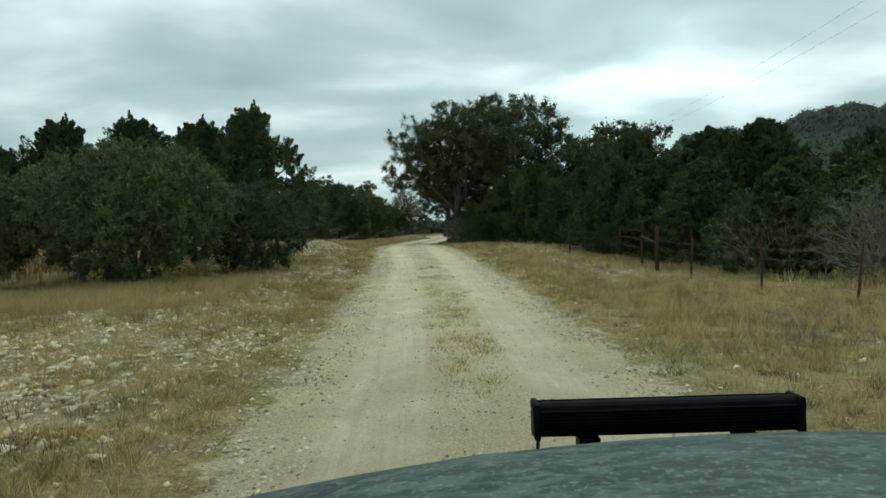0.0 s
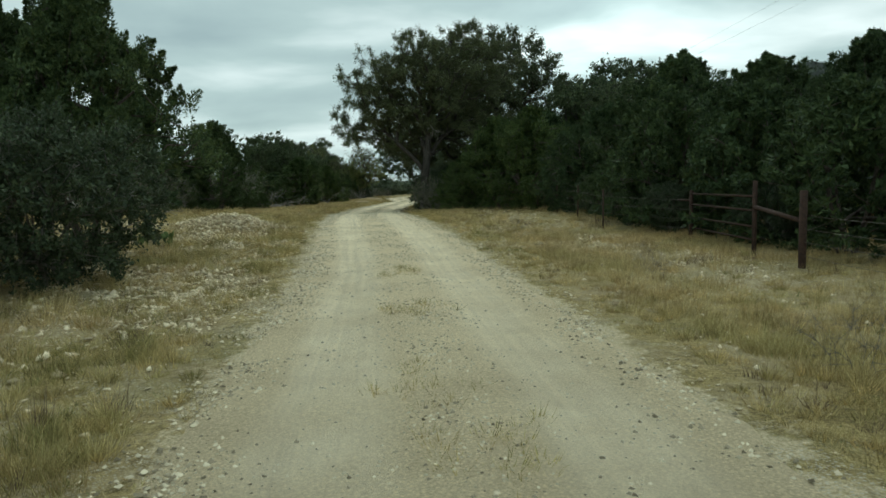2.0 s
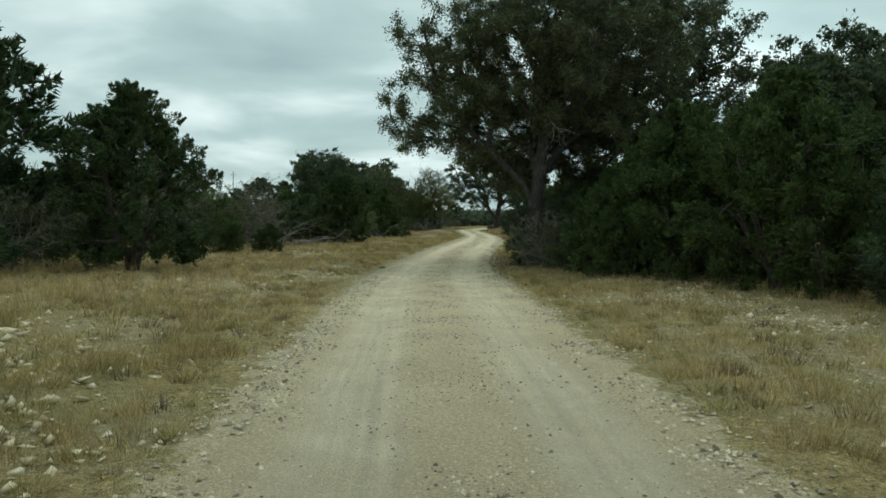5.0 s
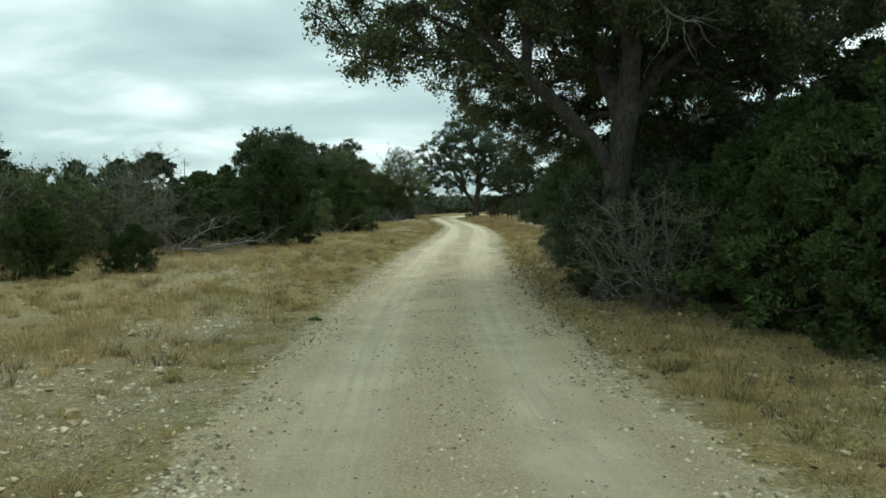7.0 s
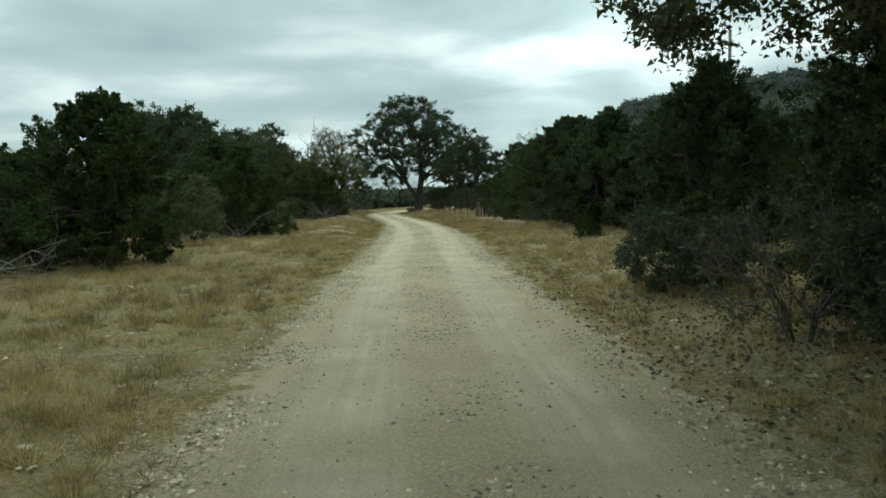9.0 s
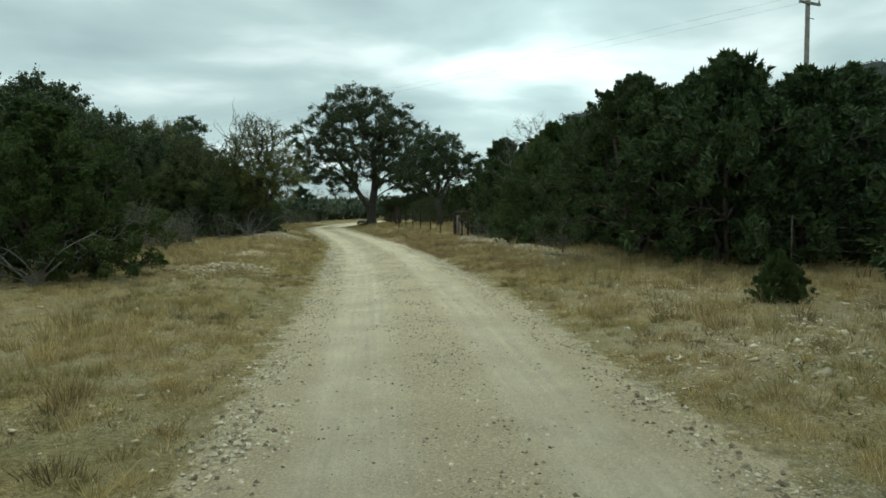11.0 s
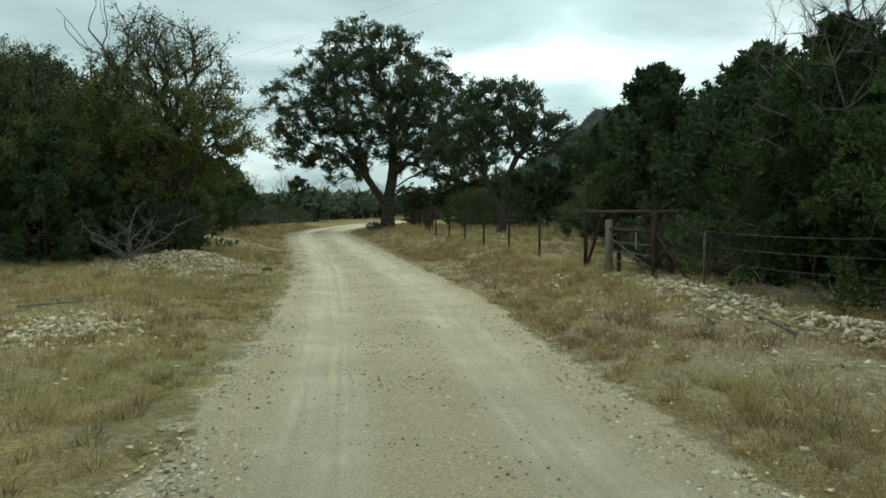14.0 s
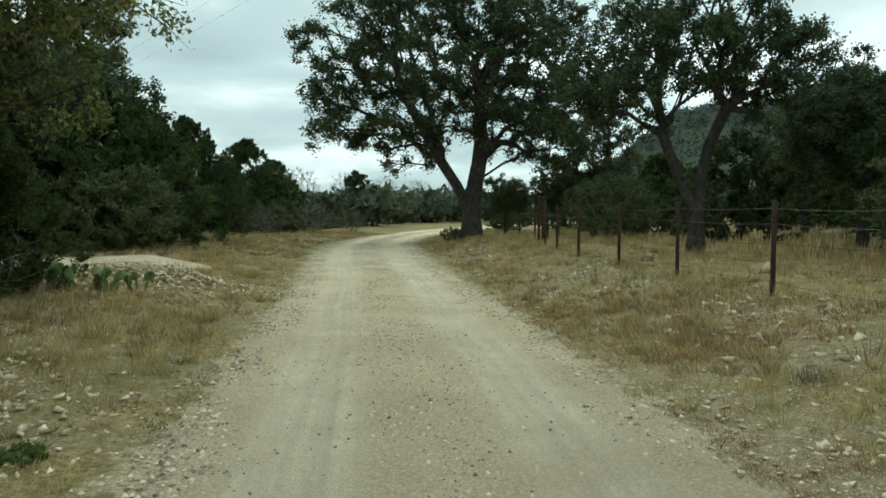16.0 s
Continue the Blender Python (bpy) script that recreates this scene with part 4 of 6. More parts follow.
# junipers that stand singly along the way
HERO = (
    (J_RAGGED, -5.9, 25.1, 40, 1.0, 1.14), (J_RAGGED, -8.0, 26.2, 160, 1.0, 1.08), (J_RAGGED, -9.9, 25.2, 280, 1.02, 1.06), (J_RAGGED, -12.1, 24.2, 75, 1.0, 1.04), (J_RAGGED, -14.6, 22.6, 230, 1.02, 1.0), (J_TALL, -17.5, 20.5, 300, 1.0, 1.0), 
    (J_TALL, -11.3, 43.2, 20, 1.22, 1.0), (J_TALL, -7.6, 44.4, 110, 0.84, 1.0), (J_RAGGED, -14.5, 41, 190, 1.15, 1.0),
    (J_BIG, 10.7, 34.2, 0, 0.96, 1.04), (J_GREEN, 6.6, 48.6, 60, 1.05, 1.05), (J_GREEN, 7.6, 44.6, 170, 1.05, 1.05), (J_BIG, 9.7, 39.6, 90, 0.8, 1.0), (J_GREEN, 5.4, 51.4, 250, 0.75, 1.0), (J_TALL, 9.6, 50.0, 10, 1.1, 1.0),
    (J_GREEN, 4.5, 52.0, 190, 0.52, 1.15), (J_GREEN, 4.9, 50.0, 70, 0.62, 1.05), (J_GREEN, 5.0, 48.2, 300, 0.5, 1.05), (J_GREEN, 6.4, 57.2, 310, 0.8, 1.0), (J_TALL, 6.6, 61.0, 40, 0.85, 1.0), (J_TALL, 5.3, 59.2, 240, 0.6, 1.0), (J_TALL, 8.5, 54.6, 130, 1.0, 1.0), (J_BIG, 15.5, 31.0, 200, 1.02, 1.0), (J_BIG, 16.5, 38.5, 270, 1.1, 1.0),
    (J_OPEN, 9.6, 85.4, 30, 0.98, 1.1), (J_OPEN, 10.6, 82.6, 150, 0.95, 1.1), (J_GREEN, 12.0, 86.6, 80, 0.9, 1.2), (J_GREEN, 11.8, 89.6, 200, 0.9, 1.25), (J_GREEN, 12.8, 82.6, 140, 1.0, 1.0), (J_BIG, 13.2, 92.0, 220, 0.85, 1.0), (J_GREEN, 10.1, 93.0, 80, 0.86, 1.2), (J_TALL, 13.0, 98.6, 300, 1.1, 1.0), (J_GREEN, 16.0, 84.5, 260, 1.1, 1.0),
    (J_TALL, 15.2, 108.0, 130, 1.15, 1.05), (J_GREEN, 13.5, 111.0, 40, 1.08, 1.1), (J_BIG, 18.2, 113.0, 210, 0.95, 1.1), (J_TALL, 18.2, 120.0, 330, 1.15, 1.0), (J_GREEN, -6.6, 113.2, 50, 1.05, 1.1), (J_GREEN, -8.2, 119.4, 150, 0.9, 1.1),
    (J_GREEN, -3.9, 113.0, 20, 0.74, 1.1), (J_GREEN, -4.6, 109.8, 210, 0.66, 1.1), (J_GREEN, -2.3, 115.3, 300, 0.56, 1.05), (J_GREEN, -4.2, 126.6, 100, 0.98, 1.0), (J_GREEN, -6.8, 125.0, 260, 1.0, 1.0), (J_GREEN, 11.6, 100.6, 60, 0.9, 1.15), (J_GREEN, 12.8, 104.8, 160, 0.9, 1.0), (J_GREEN, 11.1, 96.4, 260, 0.85, 1.2), (J_TALL, 10.2, 24.6, 200, 0.8, 0.95), (J_TALL, 9.9, 28.0, 20, 0.82, 0.98), (J_TALL, 10.6, 20.2, 100, 0.7, 0.9), (J_TALL, 8.9, 30.9, 290, 0.80, 1.05), (J_TALL, 8.8, 70.6, 60, 1.0, 1.0), (J_TALL, 10.8, 74.4, 160, 1.05, 1.0), (J_TALL, -3.4, 130.8, 15, 0.85, 1.0), (J_GREEN, -5.4, 84.6, 200, 0.85, 1.0), (J_GREEN, -6.6, 70.6, 330, 0.9, 1.0), (J_GREEN, -7.2, 88.5, 120, 0.95, 1.0),
)
for me, x, y, t, s, k in HERO:
    if me not in (J_BIG, J_RAGGED) and abs(x - float(road_x(y))) > 8.2:
        me = J_MID
    plant("juniper", me, x, y, JL, "juniper tree", t, s, k, "roadside junipers")
plant("juniper", J_GREEN, 7.35, 76.4, "small bright green young juniper on stony ground", "juniper tree", 30, 0.15, 1.25, "roadside junipers")
plant("juniper", J_GREEN, 7.8, 76.7, "small bright green young juniper on stony ground", "juniper tree", 130, 0.12, 1.15, "roadside junipers")
for x, y, s in ((-9.3, 56.6, 0.40), (-11.4, 55.8, 0.46), (-7.9, 58.4, 0.30)):
    plant("juniper", J_GREEN, x, y, "low bright green juniper bush before the wood", "juniper tree", x * 40, s, 0.9, "roadside junipers")
plant("juniper", J_FAR[1], 5.1, 64.2, "small bushy juniper beyond the oak", "juniper tree", 210, 0.32, 1.0, "roadside junipers")

SHRUB_PARTS = ("branchwork", "foliage")
for me, x, y, t, s, label in (
        (S_GREY, -7.6, 18.6, 0, 1.0, "large grey-green twiggy shrub among dry grass"), (S_GREY, -11.6, 16.8, 100, 0.85, "large grey-green twiggy shrub among dry grass"),
        (S_DARK, -5.0, 21.4, 0, 1.0, "dense dark blue-green shrub beside the road"), 
         (S_BARE, -11.5, 55.0, 0, 1.1, "grey leafless shrub at the edge of the wood"),
        (S_BARE, -11.0, 65.0, 150, 1.2, "grey leafless shrub at the edge of the wood"),
        (S_BARE, -10.4, 39.6, 10, 0.95, "grey leafless shrub before the junipers"), (S_BARE, -9.4, 42.6, 100, 0.85, "grey leafless shrub before the junipers"), (S_BARE, -12.2, 36.6, 330, 1.0, "grey leafless shrub before the junipers"),
        (S_SMALL, 4.4, 63.2, 100, 0.9, "low dark shrub below the live oak"), (S_DARK, 4.3, 55.3, 150, 1.05, "dense dull shrub against the oak trunk"), (S_BARE, 3.9, 52.0, 200, 0.8, "tangle of grey twigs at the oak's foot"),
        (S_BARE, 11.5, 17.0, 20, 1.1, "grey leafless shrub behind the fence"), (S_BARE, 10.0, 20.0, 120, 0.9, "grey leafless shrub behind the fence"), (S_BARE, 13.2, 20.0, 220, 1.3, "grey leafless shrub behind the fence"),
        (S_BARE, -6.8, 90.5, 300, 0.8, "grey leafless shrub at the edge of the wood"), (S_BARE, -5.4, 98.0, 30, 0.8, "grey leafless shrub at the edge of the wood"), (S_SMALL, -5.6, 103.0, 220, 0.9, "low dark shrub at the edge of the wood"),
        (S_BARE, -0.4, 146.5, 20, 0.85, "grey leafless shrub where the road turns"), (S_BARE, -2.6, 143.5, 130, 0.85, "grey leafless shrub where the road turns"), (S_BARE, 1.6, 150.0, 220, 0.7, "grey leafless shrub where the road turns"), (S_BARE, -5.9, 95.5, 220, 0.95, "grey leafless shrub at the edge of the wood"),
        (S_SMALL, 6.6, 135.6, 30, 0.45, "low dark shrub at the oak's foot"), (S_BARE, 8.9, 89.6, 60, 0.55, "grey leafless shrub by the fence"),
        (S_DARK, -4.0, 114.6, 30, 0.85, "dense dull shrub below the elm"), (S_DARK, -5.8, 113.6, 130, 0.9, "dense dull shrub below the elm"), (S_BARE, -2.9, 112.2, 10, 0.8, "grey leafless shrub below the elm"),
        (S_OLIVE, -13.0, 52.5, 0, 0.9, "rounded olive-green bush at the edge of the wood"), (S_OLIVE, -11.4, 61.0, 70, 0.85, "rounded olive-green bush at the edge of the wood"), (S_OLIVE, -14.6, 56.0, 130, 1.05, "rounded olive-green bush at the edge of the wood"), (S_OLIVE, -8.8, 72.5, 200, 0.8, "rounded olive-green bush at the edge of the wood"), (S_OLIVE, -7.0, 79.0, 250, 0.8, "rounded olive-green bush at the edge of the wood"), (S_OLIVE, -7.2, 94.5, 300, 0.8, "rounded olive-green bush at the edge of the wood"),
        (S_OLIVE, -12.6, 36.0, 20, 0.7, "rounded olive-green bush at the edge of the wood"), (S_OLIVE, -11.8, 47.5, 110, 0.75, "rounded olive-green bush at the edge of the wood"), (S_OLIVE, 13.6, 112.5, 20, 0.9, "rounded olive-green bush behind the paddock"), (S_OLIVE, 15.2, 118.0, 100, 0.9, "rounded olive-green bush behind the paddock"), (S_OLIVE, 12.4, 132.0, 190, 0.8, "rounded olive-green bush behind the paddock"), (S_OLIVE, -3.6, 124.5, 240, 0.75, "rounded olive-green bush beyond the turn-out"),
        (S_BARE, -13.5, 59.5, 45, 1.7, "tall grey leafless thicket at the edge of the wood"), (S_BARE, -15.5, 51.0, 145, 1.6, "tall grey leafless thicket at the edge of the wood"), (S_BARE, -10.6, 63.0, 245, 1.5, "tall grey leafless thicket at the edge of the wood"),
                (S_BARE, 3.2, 51.8, 70, 0.95, "tangle of grey twigs at the oak's foot"), (S_DARK, 3.5, 53.9, 250, 0.95, "dense dull shrub against the oak trunk"), (S_DARK, 3.9, 57.2, 310, 0.7, "dense dull shrub along the oak's shade"), (S_BARE, 3.7, 59.4, 200, 0.75, "tangle of grey twigs in the oak's shade"),
        (S_DARK, 8.6, 33.0, 40, 0.62, "dense dark shrub along the wire fence"), (S_DARK, 8.7, 36.6, 130, 0.66, "dense dark shrub along the wire fence"), (S_DARK, 8.5, 40.8, 220, 0.6, "dense dark shrub along the wire fence"), (S_DARK, 8.4, 29.6, 310, 0.55, "dense dark shrub along the wire fence"), (S_DARK, 9.4, 26.0, 80, 0.6, "dense dark shrub behind the pipe gate"),
        (S_DARK, -1.8, 112.3, 70, 0.62, "dense dark shrub tangled round the elm's foot"),
        (S_SMALL, 9.9, 103.6, 10, 0.7, "low dark shrub behind the gate"), (S_BARE, 10.2, 102.2, 40, 0.7, "grey twigs tangled behind the gate"), (S_BARE, 10.4, 104.8, 140, 0.6, "grey twigs tangled behind the gate"), (S_DARK, 11.6, 101.4, 70, 0.7, "dense dull shrub behind the gate")):
    plant("shrub", me, x, y, label, "shrub", t, s, parts=SHRUB_PARTS)
for x, y, t, s in ((3.9, 15.6, 0, 0.9), (5.3, 13.2, 60, 0.9), (4.7, 22.0, 130, 0.7), (4.0, 30.2, 200, 0.6), (-4.6, 98.0, 40, 0.9), (5.2, 9.2, 80, 0.9), (5.9, 8.6, 200, 0.9), (4.6, 8.2, 300, 0.7)):
    plant("bare_weed", S_TWIG, x, y, "leafless brown weed with thin branching stems", "weed", t, s, parts=("branchwork",), group="bare weeds")

# the woods behind, on both sides
rng = np.random.default_rng(77)
EDGE_L = ([14, 20, 27, 34, 43, 53, 59, 66, 70, 85, 98, 105, 112, 118, 124, 132, 140, 150, 165, 185], [-17, -14, -13, -15, -17, -15.5, -13, -12.5, -8.5, -7.5, -8.0, -7.5, -8.5, -9, -8, -5.5, -4.5, -4, -1, 8])
EDGE_R = ([8, 16, 24, 34, 44, 52, 60, 70, 80, 88, 100, 110, 120, 130, 150, 170], [14, 13, 13, 15, 12, 12, 10.5, 11.0, 15, 14, 14, 14.5, 14.5, 14.5, 16, 26])
placed = [(x, y) for _, x, y, *_ in HERO]
for side, (ey, ex), count in ((-1, EDGE_L, 90), (1, EDGE_R, 80)):
    made = tries = 0
    while made < count and tries < 6000:
        tries += 1
        y = rng.uniform(12, 182)
        deep = rng.uniform(0, 1) ** 1.7 * 26
        x = float(np.interp(y, ey, ex)) + side * deep
        if abs(x - float(road_x(y))) < 6 or any((x - a) ** 2 + (y - b) ** 2 < 2.7 ** 2 for a, b in placed):
            continue
        placed.append((x, y))
        low = 0.8 if (side < 0 and 44 < y < 104) else 1.0
        plant("juniper", J_FAR[rng.integers(0, 3)], x, y, "dark juniper in the close wood beside the road", "juniper tree", rng.uniform(0, 360), rng.uniform(0.72, 1.12) * low, rng.uniform(0.85, 1.2) if low == 1.0 else rng.uniform(0.74, 0.95), "wood junipers")
        made += 1
# bushes where the road turns away, and pale bare trees beyond
for x, y, s in ((-2.5, 148, 0.72), (-0.5, 154, 0.75), (2.0, 159, 0.78), (4.5, 164, 0.75), (7.5, 169, 0.8), (-5.5, 150, 0.9), (-3, 159, 0.95), (11, 175, 0.85), (0.5, 167, 0.95), (-8.5, 155, 1.0), (14.0, 158.0, 0.6), (17.0, 162.0, 0.65), (15.0, 170.0, 0.8), (11.5, 150.0, 0.5)):
    plant("juniper", J_BEND, x, y, "low juniper bush where the road turns", "juniper tree", x * 50, s * 0.86, 0.8, "bend junipers")
for x, y, s, t in ((-6, 190, 1.25, 0), (-1, 196, 1.2, 50), (4, 202, 1.15, 120), (-12, 186, 1.2, 200), (9, 205, 1.1, 260), (14, 210, 1.1, 30), (-18, 195, 1.3, 80)):
    plant("bare_tree", B_TREE, x, y, "pale leafless tree beyond the bend", "bare tree", t, s, parts=("branchwork",), group="bare trees")
for x, y, s, t in ((11.9, 99.8, 1.1, 0), (12.6, 100.8, 1.05, 90), (-10, 66, 0.7, 40), (-15, 62, 0.85, 100)):
    plant("bare_tree", D_TREE, x, y, "dead grey tree standing among junipers", "bare tree", t, s, 1.15, parts=("branchwork",), group="dead trees")
for x, y, t, s in ((-4.5, 100.2, 40, 0.36), (-3.5, 103.0, 150, 0.30), (-5.6, 93.4, 260, 0.34)):
    plant("bare_tree", D_TREE, x, y, "pale leafless sapling before the dark wood", "bare tree", t, s, 1.1, parts=("branchwork",), group="bare saplings")

# ---- dead wood ----
def deadfall(name, seed, n=9, reach=2.4, rise=1.2, material=DEAD_WOOD):
    """A heap of bleached branches: long crooked limbs with side twigs."""
    rng = np.random.default_rng(seed)
    pieces = []
    for _ in range(n):
        a = rng.uniform(0, 2 * np.pi)
        p = np.array([rng.normal() * 0.06, rng.normal() * 0.06, rng.uniform(0.0, 0.12)])
        d = unit(np.array([math.cos(a), math.sin(a), rng.uniform(0.05, rise)]))
        r = rng.uniform(0.018, 0.05)
        k = int(rng.integers(5, 9))
        for s in range(k):
            q = p + d * reach / k
            pieces.append(tubes([p], [q], [r], [r * 0.84], 5))
            if s > 0:
                for _t in range(2):
                    e = unit(d + rng.normal(size=3) * 0.9)
                    m = q + e * rng.uniform(0.2, 0.6)
                    pieces.append(tubes([q], [m], [r * 0.45], [r * 0.25], 4))
                    for _u in range(2):
                        e2 = unit(e + rng.normal(size=3) * 0.8)
                        pieces.append(tubes([m], [m + e2 * rng.uniform(0.15, 0.45)], [r * 0.25], [0.003], 3))
            p, r = q, r * 0.84
            d = unit(d + rng.normal(size=3) * 0.22 - [0, 0, 0.05])
    v, f = joined(pieces)
    v[:, 2] = np.maximum(v[:, 2], -0.05)
    return mesh_of(name, v, f, material, True)


DEAD_A, DEAD_B = deadfall("deadfall_a", 51, 10, 2.6, 1.5), deadfall("deadfall_b", 52, 9, 2.8, 0.4)
for me, x, y, t, s, label in (
        (DEAD_A, -9.2, 33.6, 0, 1.1, "bleached fallen juniper branches in dry grass"), (DEAD_B, -10.2, 68.4, 40, 1.1, "grey fallen branches along the wood's edge"),
        (DEAD_A, -9.2, 65.6, 200, 0.9, "grey fallen branches heaped along the wood's edge"), (DEAD_B, -8.4, 66.0, 140, 1.1, "grey fallen branches along the wood's edge"), (DEAD_B, -11.5, 66.5, 250, 1.0, "grey fallen branches along the wood's edge"), (DEAD_A, -5.4, 83.2, 200, 0.8, "bleached dead limbs below a juniper"), (DEAD_B, -6.6, 82.2, 330, 0.9, "bleached dead limbs below a juniper"),
        (DEAD_A, -2.6, 110.0, 20, 0.6, "grey dead branches tangled below the elm"), (DEAD_A, -2.6, 110.4, 120, 0.85, "grey dead branches tangled below the elm"), (DEAD_A, -4.2, 112.6, 60, 0.8, "grey dead branches tangled below the elm"), (DEAD_B, -3.0, 113.8, 160, 0.8, "grey dead branches tangled below the elm"), (DEAD_A, -5.4, 110.8, 260, 0.8, "grey dead branches tangled below the elm"),
        (DEAD_B, 9.6, 98.4, 20, 0.6, "old sticks lying along the fence")):
    tagged(new("fallen_branch", me), label, "dead branch", "fallen branches").matrix_world = pose(x, y, at(x, y) + 0.02, 0, 0, t) @ Matrix.Scale(s, 4)
# bleached dead limbs of the oaks
def swept(points, radii, k=7):
    """One closed crooked branch through the points."""
    pts, rr = np.array(points), np.array(radii)
    way = unit(np.gradient(pts, axis=0))
    a = unit(np.cross(way, [0.31, 0.87, 0.2]))
    b = np.cross(way, a)
    ang = np.arange(k) * 2 * np.pi / k
    v = pts[:, None] + (a[:, None] * np.cos(ang)[None, :, None] + b[:, None] * np.sin(ang)[None, :, None]) * rr[:, None, None]
    i = np.arange(k)
    f = np.concatenate([np.stack([i + s * k, (i + 1) % k + s * k, (i + 1) % k + (s + 1) * k, i + (s + 1) * k], 1) for s in range(len(pts) - 1)])
    return v.reshape(-1, 3), f


for x, y, z, seed, s, label in ((3.1, 52.0, 5.4, 61, 0.5, "white dead limb hanging in the old oak"), (-3.4, 113.0, 4.6, 62, 1.25, "bare forked limb above the elm")):
    rng = np.random.default_rng(seed)
    ob = thing("dead_limb", pose(x, y, z) @ Matrix.Scale(s, 4), label, "dead branch")
    stack = [(np.zeros(3), unit(np.array([0.4, -0.2, -0.7 if seed == 61 else 1.0])), 0.06, 8)]
    while stack:
        p, d, r, k = stack.pop()
        line, radii = [p], [r]
        for _ in range(k):
            p = p + d * 0.28
            r *= 0.86
            line.append(p)
            radii.append(r)
            if r > 0.012 and rng.uniform() < 0.55 and k > 2:
                stack.append((p, unit(d + rng.normal(size=3) * 0.7), r * 0.65, k - 2))
            d = unit(d + rng.normal(size=3) * 0.25)
        v, f = swept(line, radii)
        part("branch", mesh_of("branch", v, f, DEAD_WOOD if seed == 61 else TWIG, True), ob)
for x, y, t, l in ((5.6, 11.6, 60, 1.0), (6.2, 12.0, 100, 0.7), (-1.6, 101.6, 25, 1.1), (7.8, 97.0, 70, 1.3), (8.6, 99.0, 40, 0.9), (7.6, 86.6, 120, 1.0)):
    bm = rod((-l / 2, 0, 0), (l / 2, 0.06, 0.01), 0.022, 0.012, 6)
    ob = tagged(new("stick", bm_mesh("stick", bm, DEAD_WOOD, True)), "weathered stick lying on the dry ground", "stick", "sticks")
    ob.matrix_world = pose(x, y, at(x, y) + 0.03, 0, 0, t)

# ---- far distance ----
def ring_point(az, dist):
    return math.sin(radians(az)) * dist, math.cos(radians(az)) * dist


def ridge(az):
    """Height in degrees of the table hill's skyline."""
    return float(np.interp(az, [12, 16, 19, 21, 23, 28.5, 34, 42, 60, 75, 90], [0.6, 3.0, 5.0, 6.3, 6.8, 7.5, 8.1, 8.8, 8.5, 6.5, 0.5]))


azs = np.arange(12, 90.1, 0.5)
prof = [(0.0, 0.0), (0.12, 0.06), (0.3, 0.2), (0.5, 0.4), (0.68, 0.60), (0.80, 0.74), (0.82, 0.86), (0.90, 0.90), (0.92, 0.975), (1.0, 1.0), (1.2, 1.0), (1.5, 0.8)]
rng = np.random.default_rng(8)
rows = []
for k, (u, w) in enumerate(prof):
    row = []
    for a in azs:
        dist = 420 + 560 * u + 35 * math.sin(a * 0.7 + 2) + 14 * math.sin(a * 2.3) * (u > 0.5)
        x, y = ring_point(a, dist)
        top = math.tan(radians(ridge(a))) * 980 + 1.5 * math.sin(a * 3.1) + 1.2 * math.sin(a * 7.7)
        row.append((x, y, top * w - 1 + rng.normal() * 1.2 * w))
    rows.append(row)
n = len(azs)
V = np.array(rows).reshape(-1, 3)
i = np.arange(len(prof) - 1)[:, None] * n + np.arange(n - 1)[None]
F = np.stack([i, i + 1, i + n + 1, i + n], -1)
hill = tagged(new("table_hill"), "wooded table hill with pale limestone cliff bands", "hill", kind="structure")
part("slope", mesh_of("slope", V, np.concatenate([F[:5].reshape(-1, 4), F[6:7].reshape(-1, 4), F[8:].reshape(-1, 4)]), HILLSIDE, True), hill)
part("cliff", mesh_of("cliff", V, np.concatenate([F[5:6].reshape(-1, 4), F[7:8].reshape(-1, 4)]), CLIFF), hill, "pale limestone cliff band")
# scrub on its slopes
m = 9000
a = rng.uniform(13, 82, m)
k = rng.uniform(0, 10, m)
k = np.where(np.isin(k.astype(int), (5, 7)) & (rng.uniform(size=m) < 0.75), k - 2.2, k)
col = (a - 12) / 0.5
G = V.reshape(len(prof), n, 3)
ki, ci = k.astype(int), col.astype(int)
fk, fc = (k - ki)[:, None], (col - ci)[:, None]
P = (G[ki, ci] * (1 - fk) + G[np.minimum(ki + 1, len(prof) - 1), ci] * fk) * (1 - fc) + (G[ki, ci + 1] * (1 - fk) + G[np.minimum(ki + 1, len(prof) - 1), ci + 1] * fk) * fc
P = np.repeat(P, 4, 0) + rng.normal(size=(m * 4, 3)) * [2.0, 2.0, 1.0] + [0, 0, 1.8]
L = rng.uniform(1.6, 3.2, m * 4)
v, f = leaves(P, unit(rng.normal(size=(m * 4, 3)) + [0, 0, 0.8]), L, L * 0.7, rng)
tagged(new("hill_scrub", mesh_of("hill_scrub", v, f, HILL_LEAF)), "dark juniper scrub covering the table hill", "scrub", kind="stuff")
# a hill very far ahead, with the blue of haze in its colour
pts = []
azb = np.linspace(-4, 26, 61)
for a in azb:
    x, y = ring_point(a, 1900)
    h = 6 + 20 * math.exp(-((a - 10.6) / 2.4) ** 2) + 14 * math.exp(-((a - 16) / 4.0) ** 2) + 7 * math.exp(-((a - 4) / 3.0) ** 2)
    pts += [(x, y, -2), (x, y + 60, h), (x, y + 260, h * 0.7)]
i = np.arange(60)[:, None] * 3 + np.arange(2)[None]
F = np.stack([i, i + 3, i + 4, i + 1], -1).reshape(-1, 4)
tagged(new("far_hill", mesh_of("far_hill", pts, F, HAZED_HILL, True)), "low hill on the far horizon, coloured with blue haze", "hill", kind="structure")
